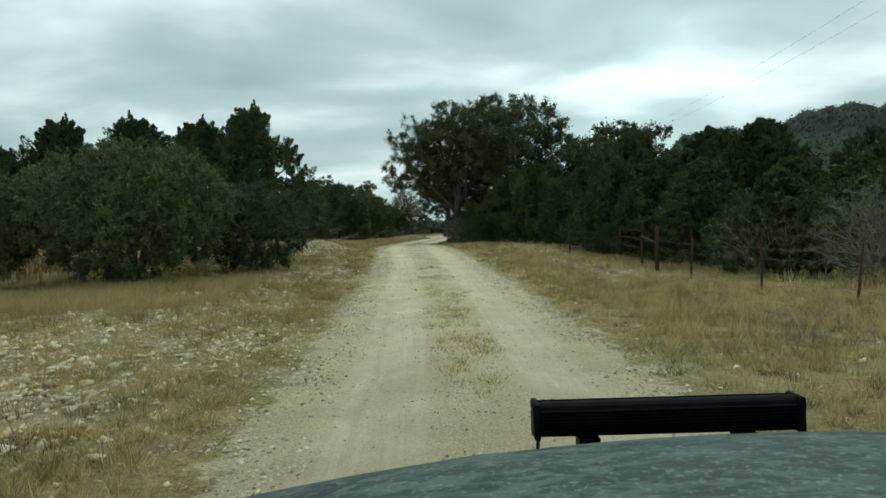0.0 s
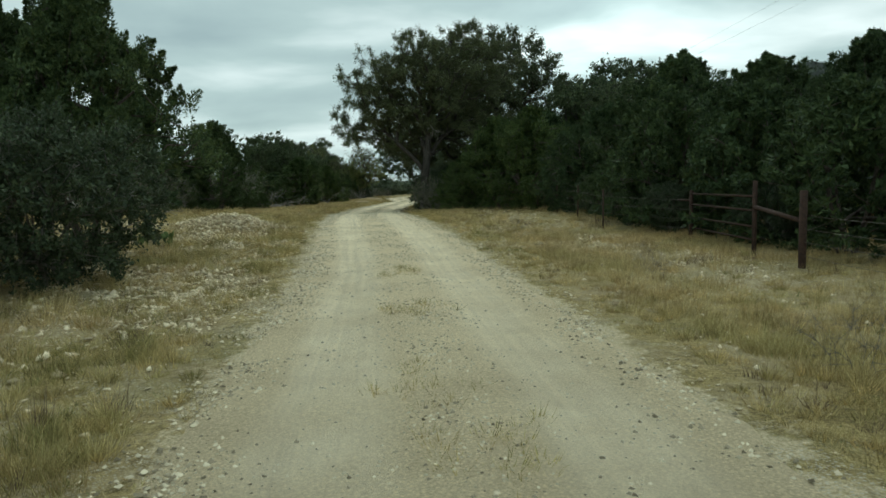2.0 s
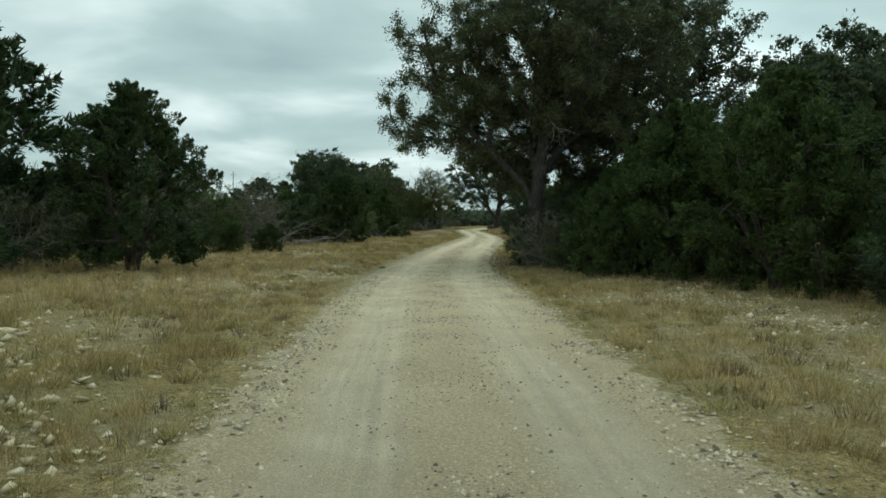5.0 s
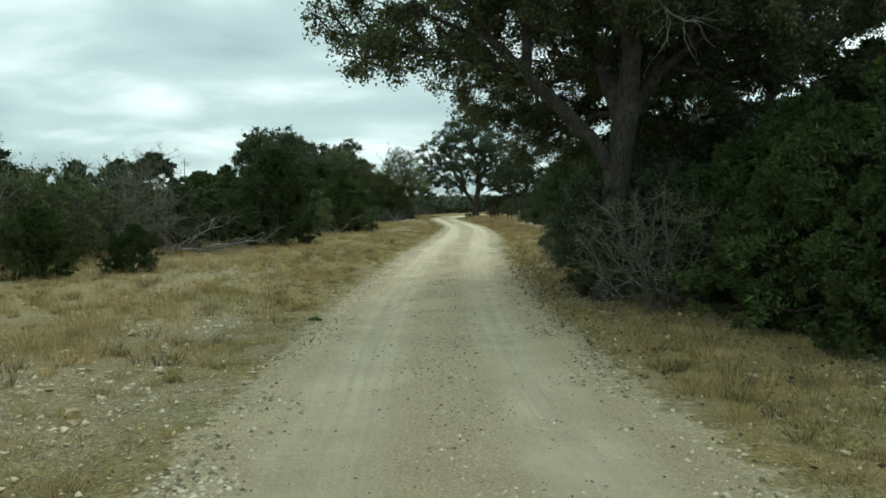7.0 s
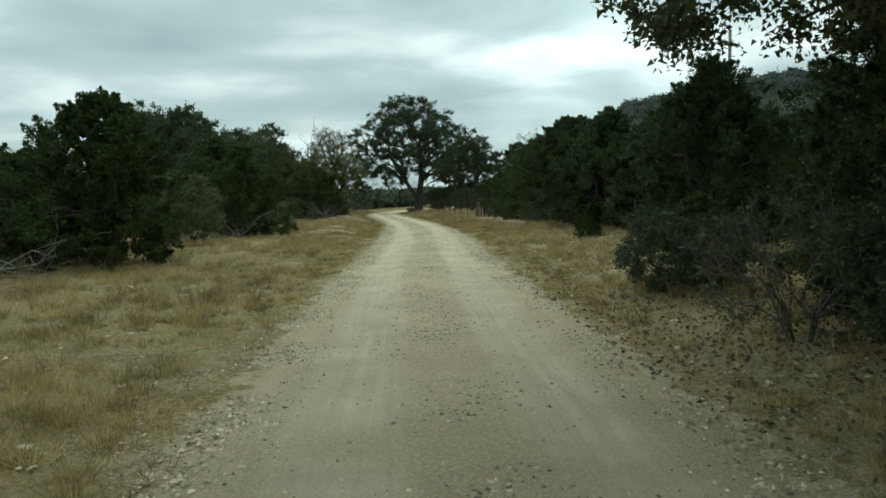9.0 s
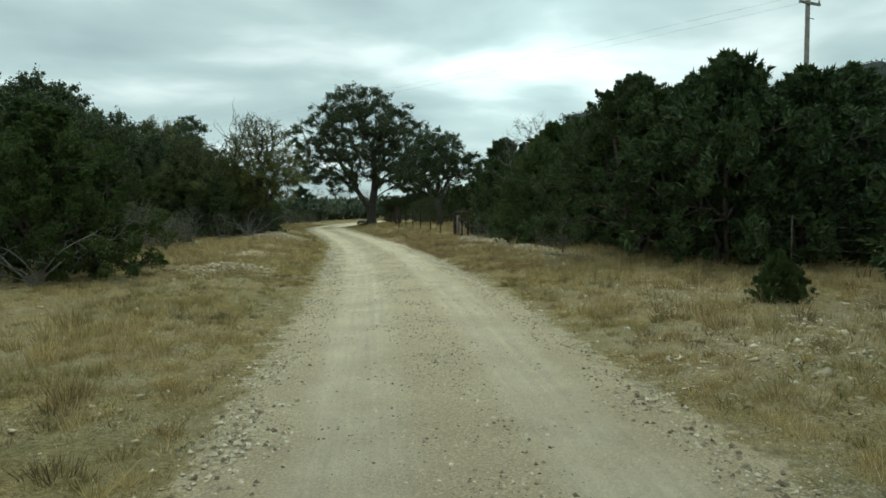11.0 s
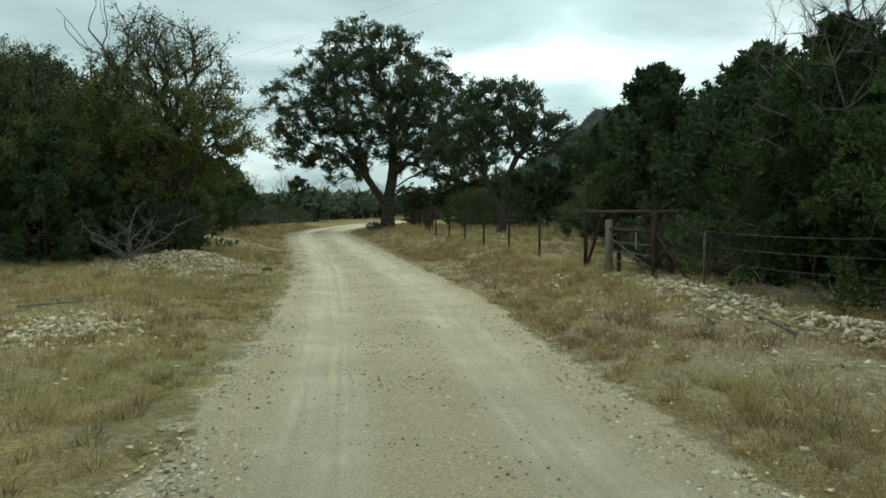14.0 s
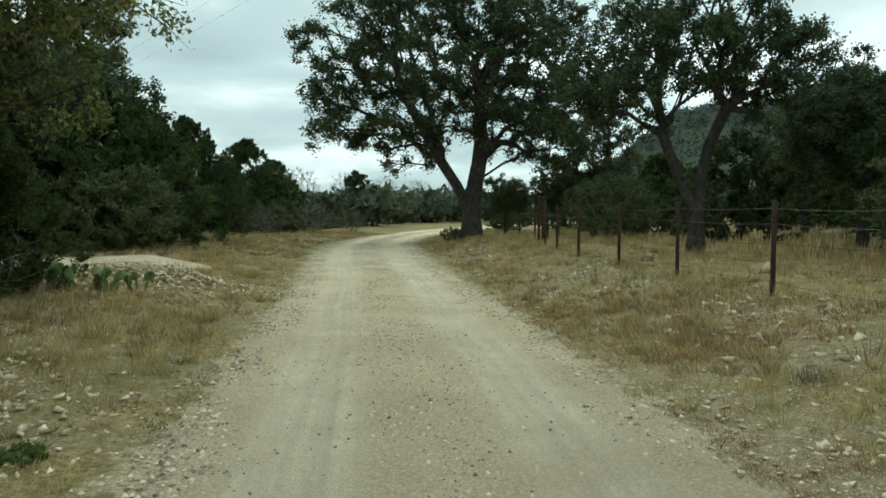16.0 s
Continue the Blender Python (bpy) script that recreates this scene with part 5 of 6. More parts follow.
# the wooded plain beyond the bend
rng = np.random.default_rng(9)
m = 3600
a = rng.uniform(-75, 70, m)
dist = 165 + 420 * rng.uniform(0, 1, m) ** 2.0
cx, cy = np.sin(np.radians(a)) * dist, np.cos(np.radians(a)) * dist
keep = (np.abs(cx - road_x(np.clip(cy, -60, 215))) > 9) & (cy > 15) & ((cy > 175) | (np.abs(cx) > 52))
cx, cy, dist = cx[keep], cy[keep], dist[keep]
bx, by = rng.uniform(-26, 60, 900), rng.uniform(150, 212, 900)
off = bx - road_x(by)
ok = ((off < -6) & (bx > np.interp(by, [150, 212], [-26, -30]))) | ((off > 8) & (by > 158))
sx0, sy0 = rng.uniform(30, 62, 560) * np.where(rng.uniform(size=560) < 0.5, -1, 1), rng.uniform(-14, 180, 560)
cx, cy, dist = np.concatenate([cx, sx0]), np.concatenate([cy, sy0]), np.concatenate([dist, np.full(560, 180.0)])
cx, cy, dist = np.concatenate([cx, bx[ok]]), np.concatenate([cy, by[ok]]), np.concatenate([dist, by[ok]])
hh = rng.uniform(2.2, 4.4, len(cx)) * np.where(dist > 330, 1.5, 1.0)
q = 80
idx = np.repeat(np.arange(len(cx)), q)
u = unit(rng.normal(size=(len(idx), 3))) * (rng.uniform(0, 1, len(idx)) ** 0.45 * 0.62)[:, None]
pos = np.stack([cx[idx], cy[idx], land(cx, cy)[idx]], 1) + u * np.stack([hh, hh, hh * 0.55], 1)[idx] + np.stack([0 * hh, 0 * hh, hh * 0.45], 1)[idx]
pos[:, 2] = np.maximum(pos[:, 2], land(cx, cy)[idx] + 0.2)
L = hh[idx] * rng.uniform(0.12, 0.24, len(idx))
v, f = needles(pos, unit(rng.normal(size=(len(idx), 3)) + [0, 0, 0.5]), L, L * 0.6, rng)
tagged(new("far_wood", mesh_of("far_wood", v, f, HAZED_FAR_LEAF)), "distant scrub wood of juniper and oak", "wood", kind="stuff")

# ---- fences ----
def post(parent, x, y, h, r=0.03, material=RUST, lean=(0, 0), name="post", label="", k=8):
    z = at(x, y)
    bm = rod((x, y, z - 0.3), (x + lean[0], y + lean[1], z + h), r, r * 0.97, k)
    bmesh.ops.bevel(bm, geom=[e for e in bm.edges if e.is_boundary or len(e.link_faces) == 2 and e.calc_face_angle(0) > 1.2], offset=min(0.006, r * 0.25), segments=1, affect="EDGES")
    ob = part(name, bm_mesh(name, bm, material, True), parent, label)
    return Vector((x, y, z)), Vector((x + lean[0], y + lean[1], z + h))


def rail(parent, a, b, r, material=RUST, name="rail", label=""):
    part(name, bm_mesh(name, rod(a, b, r, r, 10), material, True), parent, label)


def strands(parent, feet, heights, seed):
    """Wires along a row of posts, each a little slack."""
    rng = np.random.default_rng(seed)
    for h in heights:
        line = []
        for a, b in zip(feet[:-1], feet[1:]):
            pa, pb = np.array(a) + [0, 0, h], np.array(b) + [0, 0, h]
            sag = rng.uniform(0.01, 0.05)
            for s in (0, 0.25, 0.5, 0.75):
                line.append(pa + (pb - pa) * s - [0, 0, sag * 4 * s * (1 - s)])
        line.append(np.array(feet[-1]) + [0, 0, h])
        v, f = bent(line, 0.0035, 4)
        part("wire", mesh_of("wire", v, f, WIRE), parent)


fence = thing("fence", Matrix(), "old barbed-wire fence on rusty posts before the junipers", "fence")
feet = []
for x, y, h, lean in ((9.6, 6.0, 1.15, (0, 0)), (9.0, 10.4, 1.2, (0.03, 0)), (8.6, 13.4, 1.05, (0.18, 0.1)), (8.2, 16.4, 1.15, (0, 0.02)), (7.7, 19.5, 1.2, (0.05, 0.0))):
    feet.append(post(fence, x, y, h, 0.028, RUST, lean)[0])
feet.append(Vector((7.74, 22.4, at(7.74, 22.4))))
strands(fence, feet, (0.25, 0.5, 0.75, 1.0), 1)
feet = [Vector((8.15, 27.9, at(8.15, 27.9)))]
for x, y, h, lean in ((6.7, 30.7, 1.2, (0, 0)), (7.1, 34.8, 1.2, (0.02, 0)), (7.5, 39.2, 1.2, (0, 0.03)), (7.4, 42.4, 1.15, (0, 0))):
    feet.append(post(fence, x, y, h, 0.028, RUST, lean)[0])
strands(fence, feet, (0.25, 0.5, 0.75, 1.0), 2)

gate = thing("pipe_gate", Matrix(), "rusty red pipe gate with braced posts beside the pasture", "gate")
(_, a1), (_, a2), (_, a3) = post(gate, 8.15, 27.9, 1.25, 0.055), post(gate, 7.87, 24.3, 1.55, 0.05), post(gate, 7.74, 22.4, 1.45, 0.07)
g2, g3, g1 = Vector((7.87, 24.3, at(7.87, 24.3))), Vector((7.74, 22.4, at(7.74, 22.4))), Vector((8.15, 27.9, at(8.15, 27.9)))
up = Vector((0, 0, 1))
rail(gate, g2 + up * 1.0, g3 + up * 0.88, 0.045, name="brace")
rail(gate, g1 + up * 1.16, g2 + up * 1.22, 0.022)
rail(gate, g1 + up * 0.88, g2 + up * 0.92, 0.022)
rail(gate, g1 + up * 0.55, g2 + up * 0.58, 0.02)
rail(gate, g1 + up * 0.28, g2 + up * 0.30, 0.02)
rail(gate, g1 + up * 0.98, g1 + Vector((0.2, 1.9, 0.98)), 0.03, name="brace")
post(gate, 8.3, 29.8, 1.05, 0.05)

field = thing("fence", Matrix(), "wire fence on rusty steel posts round a dry paddock", "fence")
feet = []
for x, y, h, lean in ((8.9, 105.6, 1.2, (0, 0)), (8.7, 108.4, 1.25, (0, 0)), (8.62, 111.2, 1.28, (0.02, 0)), (8.47, 113.85, 1.26, (0, 0)), (8.4, 116.6, 1.25, (0, 0.02)), (8.3, 119.2, 1.25, (0, 0)), (8.15, 121.6, 1.25, (0, 0)), (8.3, 124.2, 1.22, (0, 0)), (8.6, 126.8, 1.2, (0, 0))):
    feet.append(post(field, x, y, h, 0.034, RUST, lean)[0])
strands(field, feet + [Vector((8.9, 129.0, at(8.9, 129.0)))], (0.2, 0.45, 0.7, 0.95, 1.15), 3)
feet = []
for x, y in ((9.7, 131.0), (9.9, 134.0), (9.9, 137.2), (9.8, 140.6), (10.4, 144), (12, 147.5), (14.5, 150.5), (18, 153)):
    feet.append(post(field, x, y, 1.2, 0.04)[0])
strands(field, feet, (0.2, 0.45, 0.7, 0.95, 1.15), 4)
feet = []
for x, y, h, lean in ((8.9, 100.4, 1.0, (0, 0)), (9.2, 96.8, 1.25, (0, 0)), (8.8, 91.6, 1.25, (0.04, 0)), (8.1, 87.3, 1.1, (0.2, 0.05)), (9.6, 83.8, 1.2, (0, 0)), (11.0, 80.7, 1.25, (0, 0)), (12.6, 77.0, 1.2, (0, 0))):
    feet.append(post(field, x, y, h, 0.02, WIRE, lean)[0])
strands(field, feet, (0.25, 0.5, 0.75, 1.0), 5)
# braced end of the fence at the bend
frame_end = thing("fence_brace", Matrix(), "rusty pipe brace frame at the fence corner", "fence brace")
tops = [post(frame_end, x, y, h, 0.045)[1] for x, y, h in ((8.9, 129.0, 1.55), (9.25, 129.9, 1.55), (9.6, 131.0, 1.6))]
rail(frame_end, tops[0], tops[1], 0.035)
rail(frame_end, tops[1], tops[2], 0.035)
rail(frame_end, tops[2] - up * 0.1, Vector((9.3, 129.9, at(9.3, 129.9) + 0.1)), 0.03, name="brace")

# paddock gate: two pipe posts, a timber post, high and low rails, struts
gate2 = thing("paddock_gate", Matrix(), "weathered paddock gate of rusty pipe and grey timber", "gate")
b1, t1 = post(gate2, 9.05, 105.9, 1.30, 0.045)
b2, t2 = post(gate2, 8.75, 103.9, 1.12, 0.085, TIMBER, name="timber_post", label="grey split timber post", k=10)
post(gate2, 8.92, 103.75, 1.05, 0.05)
b3, t3 = post(gate2, 8.82, 102.0, 1.28, 0.06)
rail(gate2, Vector((9.05, 105.9, t1.z)), Vector((8.9, 101.2, t3.z + 0.02)), 0.035, name="top_rail")
rail(gate2, b2 + up * 0.92, b3 + up * 0.90, 0.035)
rail(gate2, b1 + up * 0.08 + Vector((0, -0.15, 0)), Vector((8.86, 104.5, at(8.86, 104.5) + 1.2)), 0.035, name="brace")
rail(gate2, b3 + up * 0.92, Vector((8.85, 100.7, at(8.85, 100.7) + 0.02)), 0.018, RUST, name="strut", label="thin leaning rusty strut")
for h in (0.25, 0.45, 0.65):
    rail(gate2, b2 + up * h, b3 + up * (h - 0.02), 0.012, WIRE, name="bar")
rail(gate2, b2 + up * 0.75, b3 + up * 0.15, 0.014, WIRE, name="bar")
tie = thing("cloth_tie", pose(8.8, 102.7, 0), "faded cloth strip knotted on the gate rail", "cloth strip")
bm = bmesh.new()
zt = at(8.8, 102.7)
box_bm(bm, (-0.02, -0.035, zt + 0.62), (-0.005, 0.03, zt + 0.95), 0.004)
box_bm(bm, (-0.03, -0.05, zt + 0.55), (-0.012, 0.0, zt + 0.75), 0.004)
part("cloth", bm_mesh("cloth", bm, DEAD_WOOD), tie)

# ---- power line ----
def utility_pole(x, y, h, turn):
    z = at(x, y)
    ob = thing("utility_pole", pose(x, y, z, 0, 0, turn), "grey timber power pole with a short crossarm", "power pole", "power poles")
    part("pole", bm_mesh("pole", rod((0, 0, -0.5), (0, 0, h), 0.15, 0.10, 12), POLEWOOD, True), ob)
    bm = bmesh.new()
    box_bm(bm, (-0.75, -0.15, h - 1.05), (0.75, -0.06, h - 0.93), 0.01)
    part("crossarm", bm_mesh("crossarm", bm, POLEWOOD), ob)
    for dx in (-0.68, 0.68):
        part("insulator", bm_mesh("insulator", rod((dx, -0.1, h - 0.93), (dx, -0.1, h - 0.72), 0.045, 0.03, 10), PORCELAIN, True), ob)
    part("bracket", bm_mesh("bracket", rod((-0.05, -0.1, h - 1.7), (0.35, -0.1, h - 1.7), 0.02), RUST, True), ob)
    return [Vector((x, y, z)) + Matrix.Rotation(radians(turn), 3, "Z") @ Vector((dx, -0.1, h - 0.72)) for dx in (-0.68, 0.68)]


spans = [utility_pole(15.5, -8.0, 12.5, -8), utility_pole(24.2, 96.5, 11.7, 15), utility_pole(-59.0, 221.0, 13.0, 34)]
for a, b in zip(spans[:-1], spans[1:]):
    for p, q in zip(a, b):
        line = [p.lerp(q, s / 16) - Vector((0, 0, 1.5 * 4 * (s / 16) * (1 - s / 16))) for s in range(17)]
        v, f = bent(line, 0.0045, 5)
        tagged(new("power_cable", mesh_of("power_cable", v, f, CABLE)), "thin overhead power cable", "cable", "power cables")

# ---- the vehicle's front, standing on the road at the start ----
car = thing("off_road_vehicle", pose(0.56, 0.0, 0.03, 0, 0, -2.0), "dusty blue-grey off-road vehicle with a light bar on its hood", "vehicle")


def hood_height(x, y):
    return 1.2039 + 0.0249 * x - 0.0968 * x * x - 0.6 * max(0.0, y - 1.05) ** 2 - 1.2 * max(0.0, y - 1.3) ** 2


xs, ysr = np.linspace(-0.95, 0.95, 39), np.linspace(0.42, 1.68, 27)
top = []
for y in ysr:
    for x in xs:
        z = hood_height(x, y) + 0.004 * math.exp(-((abs(x) - 0.52) / 0.03) ** 2)
        top.append((x, y, z))
V = np.array(top + [(x, y, z - 0.03) for x, y, z in top])
k = len(xs)
i = np.arange(len(ysr) - 1)[:, None] * k + np.arange(k - 1)[None]
F = np.stack([i, i + 1, i + k + 1, i + k], -1).reshape(-1, 4)
under = F[:, ::-1] + len(top)
rim = []
border = [j for j in range(k)] + [k * r + k - 1 for r in range(1, len(ysr))] + [k * (len(ysr) - 1) + j for j in range(k - 2, -1, -1)] + [k * r for r in range(len(ysr) - 2, 0, -1)]
for a, b in zip(border, border[1:] + border[:1]):
    rim.append((b, a, a + len(top), b + len(top)))
part("hood", mesh_of("hood", V, np.concatenate([F, under, np.array(rim)]), PAINT, True), car, "dusty blue-grey hood with blotchy reflections painted in")
for s in (-1, 1):
    bm = bmesh.new()
    rings = []
    for y in np.linspace(0.42, 1.64, 9):
        z = hood_height(s * 0.95, y) - 0.02
        rings.append([bm.verts.new((s * x, y, h)) for x, h in ((0.80, 0.52), (0.80, z - 0.01), (0.94, z - 0.01), (0.975, z - 0.05), (0.975, 0.52))])
    for ra, rb in zip(rings[:-1], rings[1:]):
        for q in range(5):
            bm.faces.new((ra[q], ra[(q + 1) % 5], rb[(q + 1) % 5], rb[q]))
    bm.faces.new(rings[0])
    bm.faces.new(rings[-1])
    bmesh.ops.recalc_face_normals(bm, faces=bm.faces[:])
    part("fender", bm_mesh("fender", bm, PAINT, True), car)
    wheel = part("wheel", bm_mesh("wheel", rod((s * 0.70, 1.08, 0.35), (s * 0.92, 1.08, 0.35), 0.22, 0.22, 24), BLACK_ALU, True), car)
    bm = bmesh.new()
    bmesh.ops.create_cone(bm, cap_ends=False, segments=32, radius1=0.38, radius2=0.38, depth=0.24, matrix=Matrix.Translation((s * 0.80, 1.08, 0.35)) @ Matrix.Rotation(radians(90), 4, "Y"))
    bmesh.ops.solidify(bm, geom=bm.faces[:], thickness=0.15)
    part("tyre", bm_mesh("tyre", bm, RUBBER, True), wheel)
bm = bmesh.new()
box_bm(bm, (-0.70, 1.57, 0.50), (0.70, 1.64, 0.74), 0.02)
part("grille", bm_mesh("grille", bm, BLACK_ALU), car)
bm = bmesh.new()
box_bm(bm, (-0.85, 1.66, 0.36), (0.85, 1.82, 0.56), 0.03)
part("bumper", bm_mesh("bumper", bm, BLACK_ALU, True), car)
bm = bmesh.new()
box_bm(bm, (-0.02, 0.80, 1.194), (0.02, 0.825, 1.224), 0.006)
part("washer_nozzle", bm_mesh("washer_nozzle", bm, RUBBER, True), car, "black washer nozzle")

# the light bar: a finned black housing seen from behind, with end caps and two feet
bar = thing("light_bar", pose(0.50, 0.0, 0.03, 0, 0, -2.0) @ pose(-0.035, 1.44, 1.164, 0, -0.9, 0) @ Matrix.Diagonal((1, 0.84, 0.84, 1)), "black finned light bar mounted on the hood", "light bar")
prof = []
for s in range(13):
    a = radians(-62 + 200 * s / 12)
    prof.append((-math.cos(a) * 0.036 * (0.9 + 0.1 * (s % 2)), math.sin(a) * 0.044))
prof += [(0.036, 0.040), (0.040, -0.040)]
v = [(sx * 0.268, a, b) for sx in (-1, 1) for a, b in prof]
k = len(prof)
bm = bmesh.new()
bv = [bm.verts.new(p) for p in v]
for j in range(k):
    bm.faces.new((bv[j], bv[(j + 1) % k], bv[(j + 1) % k + k], bv[j + k]))
bm.faces.new(bv[:k][::-1])
bm.faces.new(bv[k:])
bmesh.ops.recalc_face_normals(bm, faces=bm.faces[:])
part("housing", bm_mesh("housing", bm, BLACK_ALU), bar)
for j in range(9):
    z = -0.034 + 0.0075 * j
    bm = bmesh.new()
    depth = 0.036 * math.sqrt(max(0.05, 1 - (z / 0.05) ** 2))
    box_bm(bm, (-0.266, -depth - 0.007, z - 0.0012), (0.266, -depth + 0.004, z + 0.0012))
    part("cooling_fin", bm_mesh("cooling_fin", bm, BLACK_ALU), bar)
for s in (-1, 1):
    bm = bmesh.new()
    box_bm(bm, (s * 0.274 - 0.007, -0.040, -0.045), (s * 0.274 + 0.007, 0.042, 0.046), 0.006)
    cap = part("end_cap", bm_mesh("end_cap", bm, BLACK_ALU, True), bar)
    part("screw", bm_mesh("screw", rod((s * 0.283, -0.02, 0.03), (s * 0.286, -0.02, 0.03), 0.004), WIRE, True), cap)
    part("screw", bm_mesh("screw", rod((s * 0.283, -0.02, -0.03), (s * 0.286, -0.02, -0.03), 0.004), WIRE, True), cap)
    bm = bmesh.new()
    box_bm(bm, (s * 0.165 - 0.022, -0.03, -0.094), (s * 0.165 + 0.022, 0.03, -0.043), 0.004)
    part("mounting_foot", bm_mesh("mounting_foot", bm, BLACK_ALU), bar)
part("cable", bm_mesh("cable", rod((-0.272, -0.02, -0.04), (-0.274, -0.015, -0.085), 0.004), RUBBER, True), bar)

# ---- grass, weeds and litter ----
def turf(name, n, blades, low, high, seed, material, label, near, far, spread=0.07, width=0.011, lean=0.45, ylo=-6, yhi=150, side=0, clump=2.2, cut=0.35, bare=0.45, low_edge=0.55):
    """Tufts of thin blades; near and far bound the distance from the middle of the road."""
    rng = np.random.default_rng(seed)
    m = n * 3
    y = rng.uniform(ylo, yhi, m)
    d = near + (far - near) * rng.uniform(0, 1, m) ** 1.6
    s = np.where(rng.uniform(size=m) < 0.5, -1, 1) if side == 0 else np.full(m, side)
    x = road_x(y) + s * d
    keep = fbm(x, y, clump, seed) > cut * rng.uniform(0.4, 1.6, m)
    stony = np.zeros(m)
    for px, py, rx, rry, *_ in STONY:
        stony = np.maximum(stony, np.exp(-((x - px) / rx) ** 2 - ((y - py) / rry) ** 2))
    keep &= rng.uniform(size=m) > stony * bare
    keep &= d > near + rng.uniform(0, 0.35, m)
    keep &= ((x + 3.1) / 2.8) ** 2 + ((y - 120.9) / 1.6) ** 2 > rng.uniform(0.75, 1.15, m)
    x, y, d = x[keep][:n], y[keep][:n], d[keep][:n]
    n = len(x)
    z = land(x, y)
    size = rng.uniform(low, high, n) * (low_edge + (1 - low_edge) * step(1.8, 3.6, d)) * (0.7 + 0.6 * fbm(x, y, 3.1, seed + 5))
    idx = np.repeat(np.arange(n), blades)
    m = len(idx)
    ang = rng.uniform(0, 2 * np.pi, m)
    off = spread * np.sqrt(rng.uniform(0, 1, m)) * (0.5 + size[idx] / high)
    base = np.stack([x[idx] + np.cos(ang) * off, y[idx] + np.sin(ang) * off, z[idx] - 0.02], 1)
    tip = rng.uniform(0.1, lean, m)
    out = ang + rng.normal(size=m) * 0.7
    h = size[idx] * rng.uniform(0.55, 1.1, m)
    dirn = np.stack([np.cos(out) * tip, np.sin(out) * tip, np.ones(m)], 1)
    wid = np.stack([-np.sin(ang + 0.7), np.cos(ang + 0.7), np.zeros(m)], 1) * (width * rng.uniform(0.6, 1.3, m))[:, None]
    v = np.stack([base - wid, base + wid, base + dirn * h[:, None]], 1).reshape(-1, 3)
    me = mesh_of(name, v, np.arange(len(v)).reshape(-1, 3), material)
    tone = rng.uniform(0, 1, n)
    me.attributes.new("tone", "FLOAT", "POINT").data.foreach_set("value", np.repeat(tone[idx], 3).astype(np.float32))
    return tagged(new(name, me), label, "grass", kind="stuff")


